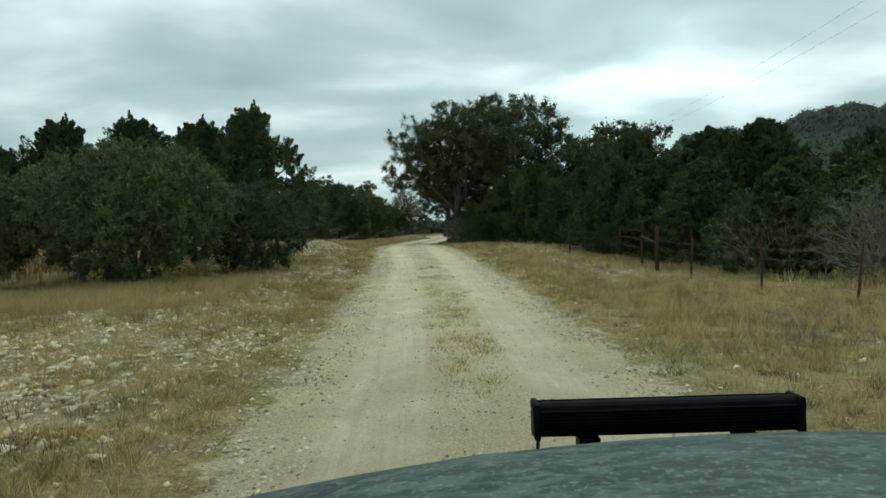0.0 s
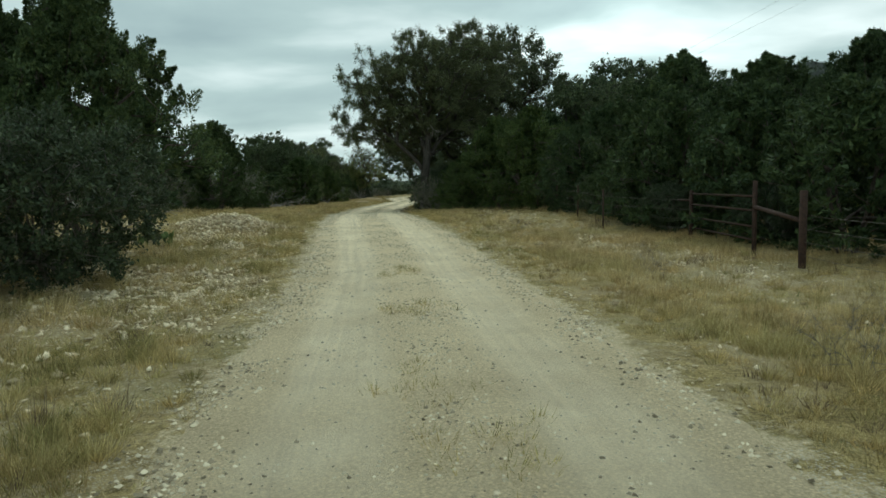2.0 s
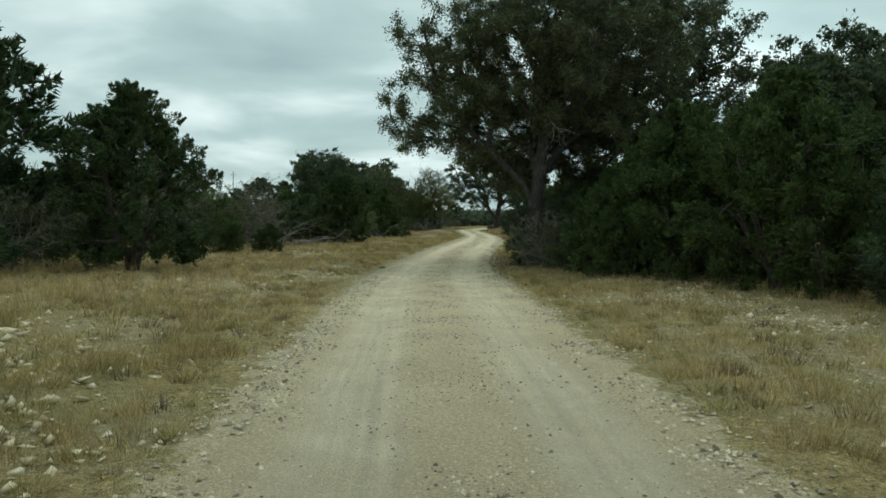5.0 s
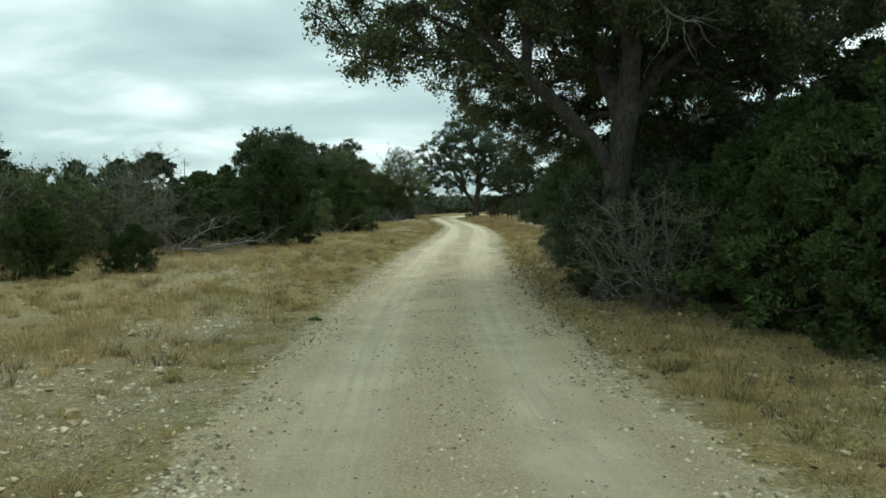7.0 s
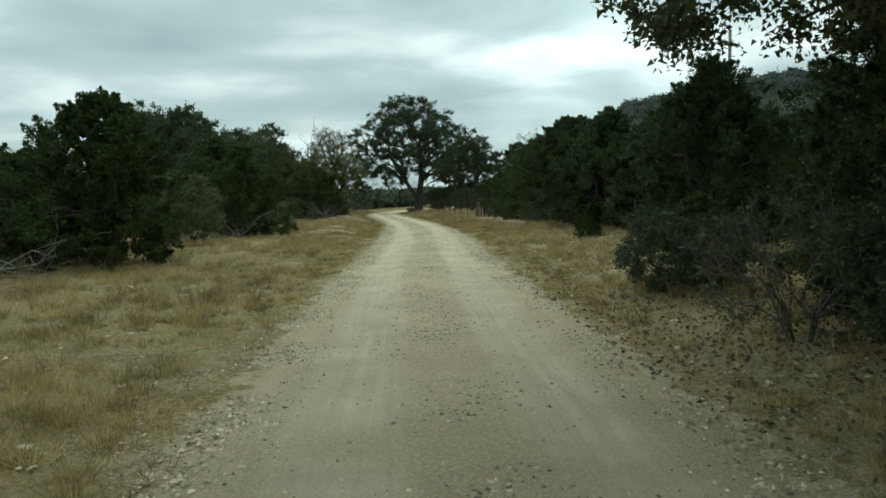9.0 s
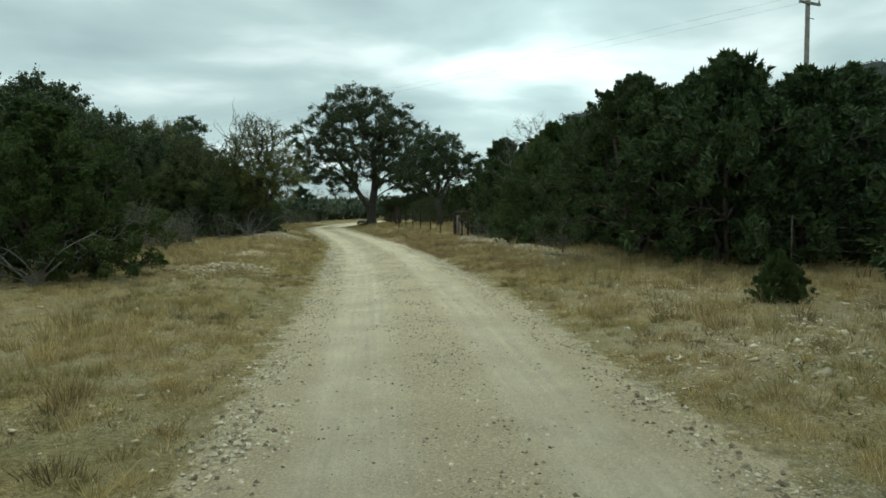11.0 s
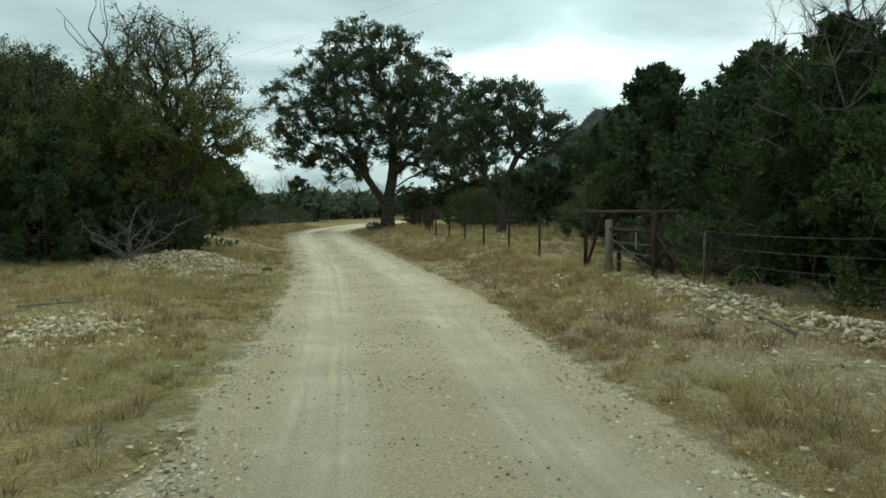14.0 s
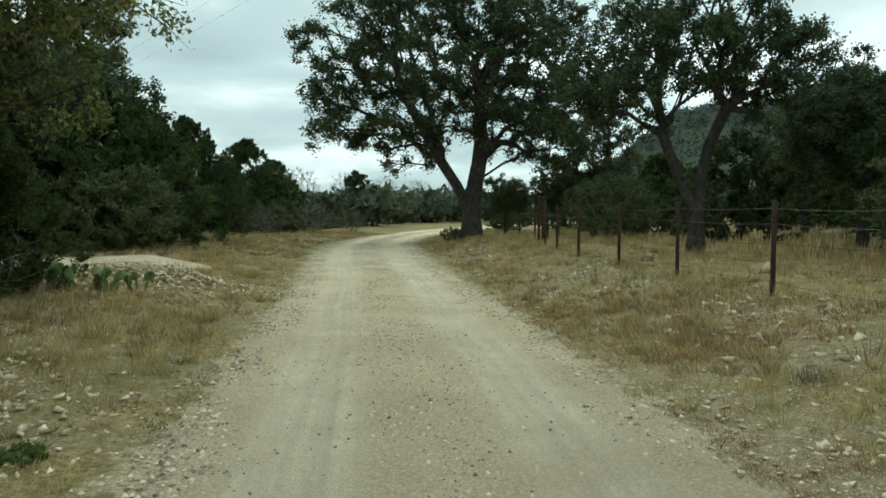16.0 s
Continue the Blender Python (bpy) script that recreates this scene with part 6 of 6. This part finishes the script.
# where limestone lies thick: middle, half-widths, count, usual size
STONY = (
    (-4.4, 9.2, 1.5, 1.6, 380, 0.045), (-3.6, 6.2, 1.3, 1.6, 560, 0.055), (-5.2, 6.8, 1.5, 2.0, 560, 0.055), (-3.6, 12.2, 1.3, 2.0, 360, 0.045), (-5.0, 15.0, 1.7, 2.8, 700, 0.042), (-4.0, 20.5, 1.3, 2.8, 720, 0.042), (-5.6, 24.0, 1.2, 2.0, 420, 0.042), (-3.4, 26.8, 1.2, 2.2, 760, 0.048), (-4.2, 30.6, 1.1, 1.6, 760, 0.062), (-4.8, 33.6, 1.0, 1.4, 420, 0.062), (-3.3, 21.8, 1.3, 1.2, 420, 0.075), (-2.5, 19.6, 0.8, 1.2, 260, 0.07), (-4.5, 27.6, 1.2, 1.2, 300, 0.065), (-2.4, 9.4, 0.6, 1.1, 160, 0.06), (-6.6, 31.0, 1.5, 1.5, 320, 0.055),
    (4.2, 30.6, 1.3, 1.6, 420, 0.05), (4.8, 26.6, 1.5, 1.2, 420, 0.055), (6.0, 28.4, 0.9, 1.2, 260, 0.05), (5.9, 24.4, 1.0, 1.1, 320, 0.055), (6.2, 22.0, 1.2, 1.2, 160, 0.05), (4.4, 34.6, 1.0, 2.0, 300, 0.045), (5.4, 46.4, 1.5, 1.0, 520, 0.05), (4.4, 42.6, 1.3, 1.3, 520, 0.05), (5.6, 39.0, 1.2, 1.4, 300, 0.05),
    (-4.6, 41.5, 1.4, 1.6, 360, 0.042), (-3.7, 46.4, 1.1, 1.5, 420, 0.045), (-3.9, 50.5, 0.9, 1.3, 220, 0.045), (-5.2, 57.5, 1.3, 2.0, 300, 0.045), (2.9, 56.5, 1.0, 4.0, 420, 0.032), (5.2, 66.5, 1.3, 2.6, 260, 0.045),
    (5.6, 73.6, 1.5, 1.3, 560, 0.045), (8.4, 74.6, 1.6, 1.6, 420, 0.05), (6.4, 77.8, 1.2, 1.0, 260, 0.045), (8.2, 89.8, 0.7, 2.2, 260, 0.058), (8.2, 94.4, 0.7, 2.6, 300, 0.065), (8.4, 99.6, 0.7, 2.0, 280, 0.065), (7.2, 96.5, 0.9, 4.0, 200, 0.045), (7.0, 103.2, 0.8, 1.0, 240, 0.05),
    (-1.7, 86.2, 0.9, 1.5, 420, 0.045), (-1.3, 93.8, 0.9, 1.6, 480, 0.05), (-1.0, 99.6, 0.9, 1.4, 300, 0.055), (-0.2, 109.4, 0.9, 1.8, 900, 0.062), (-1.6, 112.8, 0.9, 1.0, 420, 0.055), (-0.9, 117.2, 1.1, 1.0, 460, 0.06), (-2.6, 119.0, 2.2, 0.6, 420, 0.05), (-3.4, 123.6, 1.6, 0.6, 300, 0.05),
    (8.0, 113.2, 0.7, 0.9, 70, 0.085), (7.6, 111.4, 0.6, 0.7, 50, 0.07), (10.6, 111.0, 0.9, 0.9, 24, 0.10), (7.3, 118.0, 0.8, 2.0, 120, 0.065), (6.4, 127, 1.0, 3, 100, 0.06), (6.4, 105.5, 0.9, 2.2, 560, 0.055), (6.0, 109.5, 0.6, 2.0, 240, 0.05), (0.2, 140.5, 2.0, 2.0, 260, 0.05), (7.9, 86.6, 1.0, 1.8, 300, 0.05), (0.4, 134.0, 1.3, 3, 120, 0.05),
)
GX = np.zeros(len(ground.data.vertices) * 3, np.float32)
ground.data.vertices.foreach_get("co", GX)
GX = GX.reshape(-1, 3)
dense = np.zeros(len(GX))
for px, py, rx, rry, *_ in STONY:
    dense = np.maximum(dense, np.exp(-((GX[:, 0] - px) / rx) ** 2 - ((GX[:, 1] - py) / rry) ** 2))
verge = 1 - step(1.65, 2.25, np.abs(GX[:, 0] - road_x(np.clip(GX[:, 1], -60, 215))))
ground.data.attributes.new("verge", "FLOAT", "POINT").data.foreach_set("value", verge.astype(np.float32))
ground.data.attributes.new("stony", "FLOAT", "POINT").data.foreach_set("value", dense.astype(np.float32))
turf("dry_grass", 10500, 60, 0.11, 0.27, 101, DRY_GRASS, "dry straw-coloured bunch grass", 2.1, 12.0, 0.11, 0.0031, 0.95, cut=0.3, bare=0.75)
turf("short_turf", 38000, 9, 0.035, 0.09, 102, DRY_GRASS, "short dry turf beside the road", 1.68, 8.5, 0.17, 0.0045, 1.9, clump=1.4, cut=0.12)
turf("tall_grass", 3600, 26, 0.20, 0.38, 103, DRY_GRASS, "tall dry grass at the pasture's edge", 3.6, 14, 0.12, 0.0042, 0.6, clump=3.5, cut=0.55)
turf("brown_weed", 2400, 40, 0.12, 0.26, 104, BROWN_WEED, "brown dead weed tufts", 2.2, 9.0, 0.10, 0.004, 1.0, clump=1.1, cut=0.7)
turf("verge_grass", 17000, 30, 0.07, 0.16, 114, VERGE_GRASS, "olive and straw tufts along the road's verge", 1.78, 5.2, 0.11, 0.0034, 1.15, clump=0.62, cut=0.85, bare=0.45, low_edge=0.7)
turf("stony_tufts", 5200, 46, 0.11, 0.24, 116, VERGE_GRASS, "olive tufts among limestone at the roadside", 2.1, 8.0, 0.12, 0.0032, 1.1, ylo=2, yhi=36, side=-1, clump=0.5, cut=0.95, bare=0.3, low_edge=0.8)
turf("bunch_grass", 5600, 64, 0.10, 0.21, 118, VERGE_GRASS, "brownish bunch grass in small round tussocks", 2.0, 9.5, 0.05, 0.0034, 1.35, clump=1.0, cut=0.6, bare=0.35, low_edge=0.75)
turf("red_stem_grass", 2600, 30, 0.06, 0.17, 117, RED_GRASS, "short reddish-brown grass along the stony verge", 1.8, 4.6, 0.11, 0.0034, 1.1, ylo=84, yhi=118, side=1, clump=1.3, cut=0.5, bare=0.3)
turf("green_weed", 10500, 9, 0.03, 0.09, 105, DRAB_GREEN, "low dull green weeds among dry grass", 1.72, 5.6, 0.13, 0.010, 1.5, clump=2.8, cut=0.6)
turf("meadow_grass", 1900, 46, 0.10, 0.22, 113, DRY_GRASS, "soft golden grass standing before the fence", 2.9, 10, 0.15, 0.0028, 0.8, ylo=3, yhi=30, side=1, clump=2.6, cut=0.45, bare=0.9)
turf("meadow_grass", 1500, 46, 0.12, 0.27, 115, DRY_GRASS, "soft golden grass standing before the shrubs", 4.4, 10, 0.15, 0.0028, 0.8, ylo=12.5, yhi=18, side=-1, clump=2.6, cut=0.45, bare=0.9)
turf("far_grass", 7000, 9, 0.30, 0.55, 106, DRY_GRASS, "dry grass under the open wood", 9, 28, 0.16, 0.02, 0.5)
# tufts along the crown of the road
rng = np.random.default_rng(107)
n = 170
spots = np.array([6.6, 7.3, 8.4, 9.0, 10.3, 11.0, 11.8, 12.9, 14.2, 15.6, 18.5, 22.0])
y = rng.choice(spots, n) + rng.normal(size=n) * 0.28
x = road_x(y) + 0.10 * np.sin(y * 2.3) + rng.normal(size=n) * 0.20
idx = np.repeat(np.arange(n), 34)
m = len(idx)
ang = rng.uniform(0, 6.283, m)
base = np.stack([x[idx] + np.cos(ang) * 0.12 * rng.uniform(size=m), y[idx] + np.sin(ang) * 0.16 * rng.uniform(size=m), land(x, y)[idx] + 0.03], 1)
dirn = np.stack([np.cos(ang), np.sin(ang), rng.uniform(0.5, 1.4, m)], 1) * rng.uniform(0.025, 0.085, m)[:, None]
wid = np.stack([-np.sin(ang), np.cos(ang), 0 * ang], 1) * 0.004
v = np.stack([base - wid, base + wid, base + dirn], 1).reshape(-1, 3)
me = mesh_of("crown_grass", v, np.arange(len(v)).reshape(-1, 3), VERGE_GRASS)
me.attributes.new("tone", "FLOAT", "POINT").data.foreach_set("value", np.repeat(rng.uniform(0.2, 0.9, n)[idx], 3).astype(np.float32))
tagged(new("crown_grass", me), "flattened dry tufts between the wheel tracks", "grass", kind="stuff")
# fallen leaves below the old oak
rng = np.random.default_rng(108)
m = 16000
x, y = rng.normal(4.6, 2.0, m), rng.normal(55.5, 5.0, m)
keep = x - road_x(y) > 1.7
x, y = x[keep], y[keep]
L = rng.uniform(0.035, 0.075, len(x))
v, f = leaves(np.stack([x, y, land(x, y) + 0.015 + rng.uniform(0, 0.03, len(x))], 1), unit(rng.normal(size=(len(x), 3)) * [1, 1, 0.35]), L, L * 0.6, rng)
tagged(new("leaf_litter", mesh_of("leaf_litter", v, f, LITTER)), "brown fallen oak leaves on the ground", "leaf litter", kind="stuff")

# ---- stones ----
def stone_shapes(seed, count):
    """Angular broken limestone: hulls of a few random points."""
    shapes = []
    rng = np.random.default_rng(seed)
    for _ in range(count):
        bm = bmesh.new()
        size = [rng.uniform(0.9, 1.35), rng.uniform(0.6, 0.95), rng.uniform(0.40, 0.75)]
        for p in unit(rng.normal(size=(8, 3))) * rng.uniform(0.7, 1.2, (8, 1)) * size:
            bm.verts.new(p)
        made = bmesh.ops.convex_hull(bm, input=bm.verts[:])
        bmesh.ops.delete(bm, geom=[v for v in bm.verts if not v.link_faces], context="VERTS")
        bmesh.ops.triangulate(bm, faces=bm.faces[:])
        bm.verts.index_update()
        v = np.array([tuple(p.co) for p in bm.verts])
        f = np.array([[q.index for q in face.verts] for face in bm.faces])
        bm.free()
        shapes.append((v, f))
    return shapes


SHAPES = stone_shapes(5, 8)
MESHES = [mesh_of("stone", v, f, LIMESTONE) for v, f in SHAPES]
rng = np.random.default_rng(110)
sx, sy, ss = [], [], []
for px, py, rx, rry, count, size in STONY:
    count = int(count * 2.1)
    sx.append(rng.normal(px, rx * 0.8, count))
    sy.append(rng.normal(py, rry * 0.8, count))
    ss.append(size * np.exp(rng.normal(size=count) * 0.6) * (0.60 if px < 0 and py < 40 else 0.40))
m = 11000
yy = rng.uniform(-2, 140, m)
dd = (1.9 + 7 * rng.uniform(0, 1, m) ** 1.5) * np.where(rng.uniform(size=m) < 0.5, -1, 1)
sx.append(road_x(yy) + dd)
sy.append(yy)
ss.append(0.020 * np.exp(rng.normal(size=m) * 0.6))
HEAPS = ((-1.0, 109.8, 1.7, 2.1, 0.30), (-1.0, 118.5, 2.2, 0.9, 0.26), (-1.8, 86.5, 1.1, 0.9, 0.17), (8.2, 90.4, 0.5, 2.6, 0.12), (8.25, 95.4, 0.5, 2.8, 0.15), (8.6, 100.2, 0.5, 2.0, 0.14), (-1.5, 93.2, 0.9, 1.4, 0.07), (-0.9, 99.4, 0.8, 1.1, 0.06), (-4.3, 31.2, 1.35, 1.9, 0.40))
for px, py, rx, rry, _h in HEAPS:
    count = int(min(1700, 680 * rx * rry))
    sx.append(rng.normal(px, rx * 0.5, count))
    sy.append(rng.normal(py, rry * 0.5, count))
    ss.append(0.038 * np.exp(rng.normal(size=count) * 0.5))
sx, sy, ss = np.concatenate(sx), np.concatenate(sy), np.concatenate(ss)


def heap(x, y):
    return sum(h * np.exp(-((np.asarray(x) - px) / (rx * 0.75)) ** 2 - ((np.asarray(y) - py) / (rry * 0.75)) ** 2) for px, py, rx, rry, h in HEAPS)


ok = np.abs(sx - road_x(sy)) > 1.75 + ss
sx, sy, ss = sx[ok], sy[ok], np.minimum(ss[ok], np.interp(np.abs(sx[ok] - road_x(sy[ok])), [1.8, 2.4, 3.4], [0.026, 0.05, 0.10]))
pick = np.argsort(-ss / (1 + 0.12 * np.abs(sx - road_x(sy))))
rest = np.ones(len(sx), bool)
for j in pick[:300]:
    rest[j] = False
    s = ss[j]
    ob = new("stone", MESHES[j % len(MESHES)])
    ob.parent = ground
    ob.matrix_world = pose(sx[j], sy[j], at(sx[j], sy[j]) + s * 0.22 + float(heap(sx[j], sy[j])) * rng.uniform(0.5, 1), rng.normal() * 9, rng.normal() * 9, rng.uniform(0, 360)) @ Matrix.Scale(s, 4)
sx, sy, ss = sx[rest], sy[rest], ss[rest]
pieces, total = [], 0
for k, (v, f) in enumerate(SHAPES):
    sel = np.arange(len(sx)) % len(SHAPES) == k
    x, y, s = sx[sel], sy[sel], ss[sel]
    a = rng.uniform(0, 6.283, len(x))
    ca, sa = np.cos(a), np.sin(a)
    w = np.stack([v[None, :, 0] * ca[:, None] - v[None, :, 1] * sa[:, None], v[None, :, 0] * sa[:, None] + v[None, :, 1] * ca[:, None], np.repeat(v[None, :, 2], len(x), 0)], -1) * s[:, None, None]
    w = w + np.stack([x, y, land(x, y) + s * 0.2 + heap(x, y) * rng.uniform(0.1, 1, len(x))], 1)[:, None]
    pieces.append((w.reshape(-1, 3), (f[None] + (np.arange(len(x)) * len(v))[:, None, None]).reshape(-1, 3)))
v, f = joined(pieces)
tagged(new("rubble", mesh_of("rubble", v, f, RUBBLE)), "pale limestone rubble strewn over dry ground", "stones", kind="stuff")

# a bare gravel turn-out beside the road
gx, gy = np.meshgrid(np.linspace(-1, 1, 22), np.linspace(-1, 1, 18))
rad = np.sqrt(gx ** 2 + gy ** 2)
PX, PY = -3.1 + 3.0 * gx * (1 + 0.12 * np.sin(5 * gy)), 120.9 + 1.7 * gy * (1 + 0.15 * np.sin(4 * gx + 1)) + 0.25 * gx
PZ = land(PX, PY) + 0.03 * np.cos(np.clip(rad, 0, 1) * np.pi / 2) - 0.07 * step(0.85, 1.05, rad) + 0.03
i = np.arange(17)[:, None] * 22 + np.arange(21)[None]
me = mesh_of("turn_out", np.stack([PX, PY, PZ], -1).reshape(-1, 3), np.stack([i, i + 1, i + 23, i + 22], -1).reshape(-1, 4), CALICHE, True)
me.uv_layers.new(name="UVMap").data.foreach_set("uv", np.tile(np.array([0.36, 0.2], np.float32), len(me.loops)))
tagged(new("turn_out", me), "bare pale caliche turn-out beside the road", "gravel clearing", kind="structure")

# loose gravel on the road: thick between and beside the wheel tracks
rng = np.random.default_rng(111)
m = 215000
y = rng.uniform(-3, 150, m)
kind = rng.uniform(size=m)
d = np.where(kind < 0.36, rng.normal(0, 0.30, m), np.where(kind < 0.86, np.where(rng.uniform(size=m) < 0.55, -1, 1) * rng.normal(1.60, 0.20, m), rng.uniform(-1.7, 1.7, m)))
s = np.exp(np.minimum(rng.normal(size=m) * 0.6, 0.85)) * np.where(np.abs(d) > 1.25, 0.0112, 0.0086)
x = road_x(y) + d
drift = fbm(x, y, 0.42, 4) > rng.uniform(0.15, 0.78, m)
x, y, d, s = x[drift], y[drift], d[drift], s[drift]
m = len(x)
octa = np.array([(1, 0, 0), (0, 1, 0), (-1, 0, 0), (0, -1, 0), (0.25, 0.1, 0.95)], float)
of = np.array([(0, 1, 4), (1, 2, 4), (2, 3, 4), (3, 0, 4)])
w = octa[None] * rng.uniform(0.6, 1.3, (m, 5, 1)) * [1.0, 1.0, 0.8]
w[:, 4, :2] = rng.uniform(-0.5, 0.5, (m, 2))
a = rng.uniform(0, 6.283, m)
ca, sa = np.cos(a)[:, None], np.sin(a)[:, None]
w = np.stack([w[..., 0] * ca - w[..., 1] * sa, w[..., 0] * sa + w[..., 1] * ca, w[..., 2]], -1) * s[:, None, None]
hr = 1.78
lift = 0.012 + 0.035 * np.cos(np.clip(np.abs(d) / hr, 0, 1) * np.pi / 2) - 0.035 * np.exp(-((np.abs(d) - 0.88) / 0.33) ** 2)
w = w + np.stack([x, y, land(x, y) + np.maximum(lift, 0.004) - s * 0.05], 1)[:, None]
v = w.reshape(-1, 3)
f = (of[None] + (np.arange(m) * 5)[:, None, None]).reshape(-1, 3)
tagged(new("gravel", mesh_of("gravel", v, f, GRAVEL)), "loose pale gravel scattered over the road", "gravel", kind="stuff")

# boulders by the paddock fence
for x, y, s, t in ((10.0, 116.6, 0.26, 20), (8.95, 115.2, 0.14, 110), (9.9, 118.4, 0.16, 200), (8.7, 117.2, 0.12, 310)):
    v, f = SHAPES[int(t) % len(SHAPES)]
    ob = tagged(new("boulder", mesh_of("boulder", v, f, LIMESTONE)), "pale limestone boulder lying in paddock grass", "boulder", "boulders")
    ob.matrix_world = pose(x, y, at(x, y) + s * 0.25, 6, -5, t) @ Matrix.Scale(s, 4)


def prickly_pear(x, y, seed, size):
    """Flat oval pads growing out of one another."""
    rng = np.random.default_rng(seed)
    ob = thing("prickly_pear", pose(x, y, at(x, y), 0, 0, seed * 40), "low prickly pear with dull green pads in dry grass", "cactus", "prickly pears")
    stack = [(Vector((0, 0, -0.02)), Vector((0, 0, 1)), 0)]
    stack += [(Vector((dx, dy, -0.02)), Vector((dx * 2, dy * 2, 1)), 0) for dx, dy in ((0.14, 0.05), (-0.13, 0.04), (0.02, -0.12))]
    while stack:
        foot, way, level = stack.pop()
        way = way.normalized()
        h = size * rng.uniform(0.8, 1.15) * (0.85 ** level)
        bm = bmesh.new()
        turn = way.to_track_quat("Z", "Y").to_matrix().to_4x4() @ Matrix.Rotation(rng.uniform(0, 3.1), 4, "Z")
        bmesh.ops.create_uvsphere(bm, u_segments=12, v_segments=8, radius=1.0, matrix=Matrix.Translation(foot) @ turn @ Matrix.Translation((0, 0, h * 0.48)) @ Matrix.Diagonal((h * 0.36, h * 0.09, h * 0.5, 1)))
        part("pad", bm_mesh("pad", bm, CACTUS, True), ob)
        if level < 1:
            for _ in range(2):
                stack.append((foot + way * h * 0.9, way + Vector(rng.normal(size=3) * 0.5), level + 1))


for x, y, seed, size in ((-4.8, 26.4, 1, 0.20), (-5.5, 26.9, 2, 0.17), (-0.85, 116.4, 3, 0.25), (-1.35, 116.2, 4, 0.23), (-1.9, 116.6, 5, 0.26), (-0.5, 116.8, 6, 0.19)):
    prickly_pear(x, y, seed, size)
for x, y, t, s in ((-2.35, 51.2, 0, 0.15), (1.16, 109.7, 80, 0.2)):
    plant("green_clump", S_FRESH, x, y, "small clump of fresh green weed at the road's edge", "weed", t, s, parts=SHRUB_PARTS, group="green clumps")
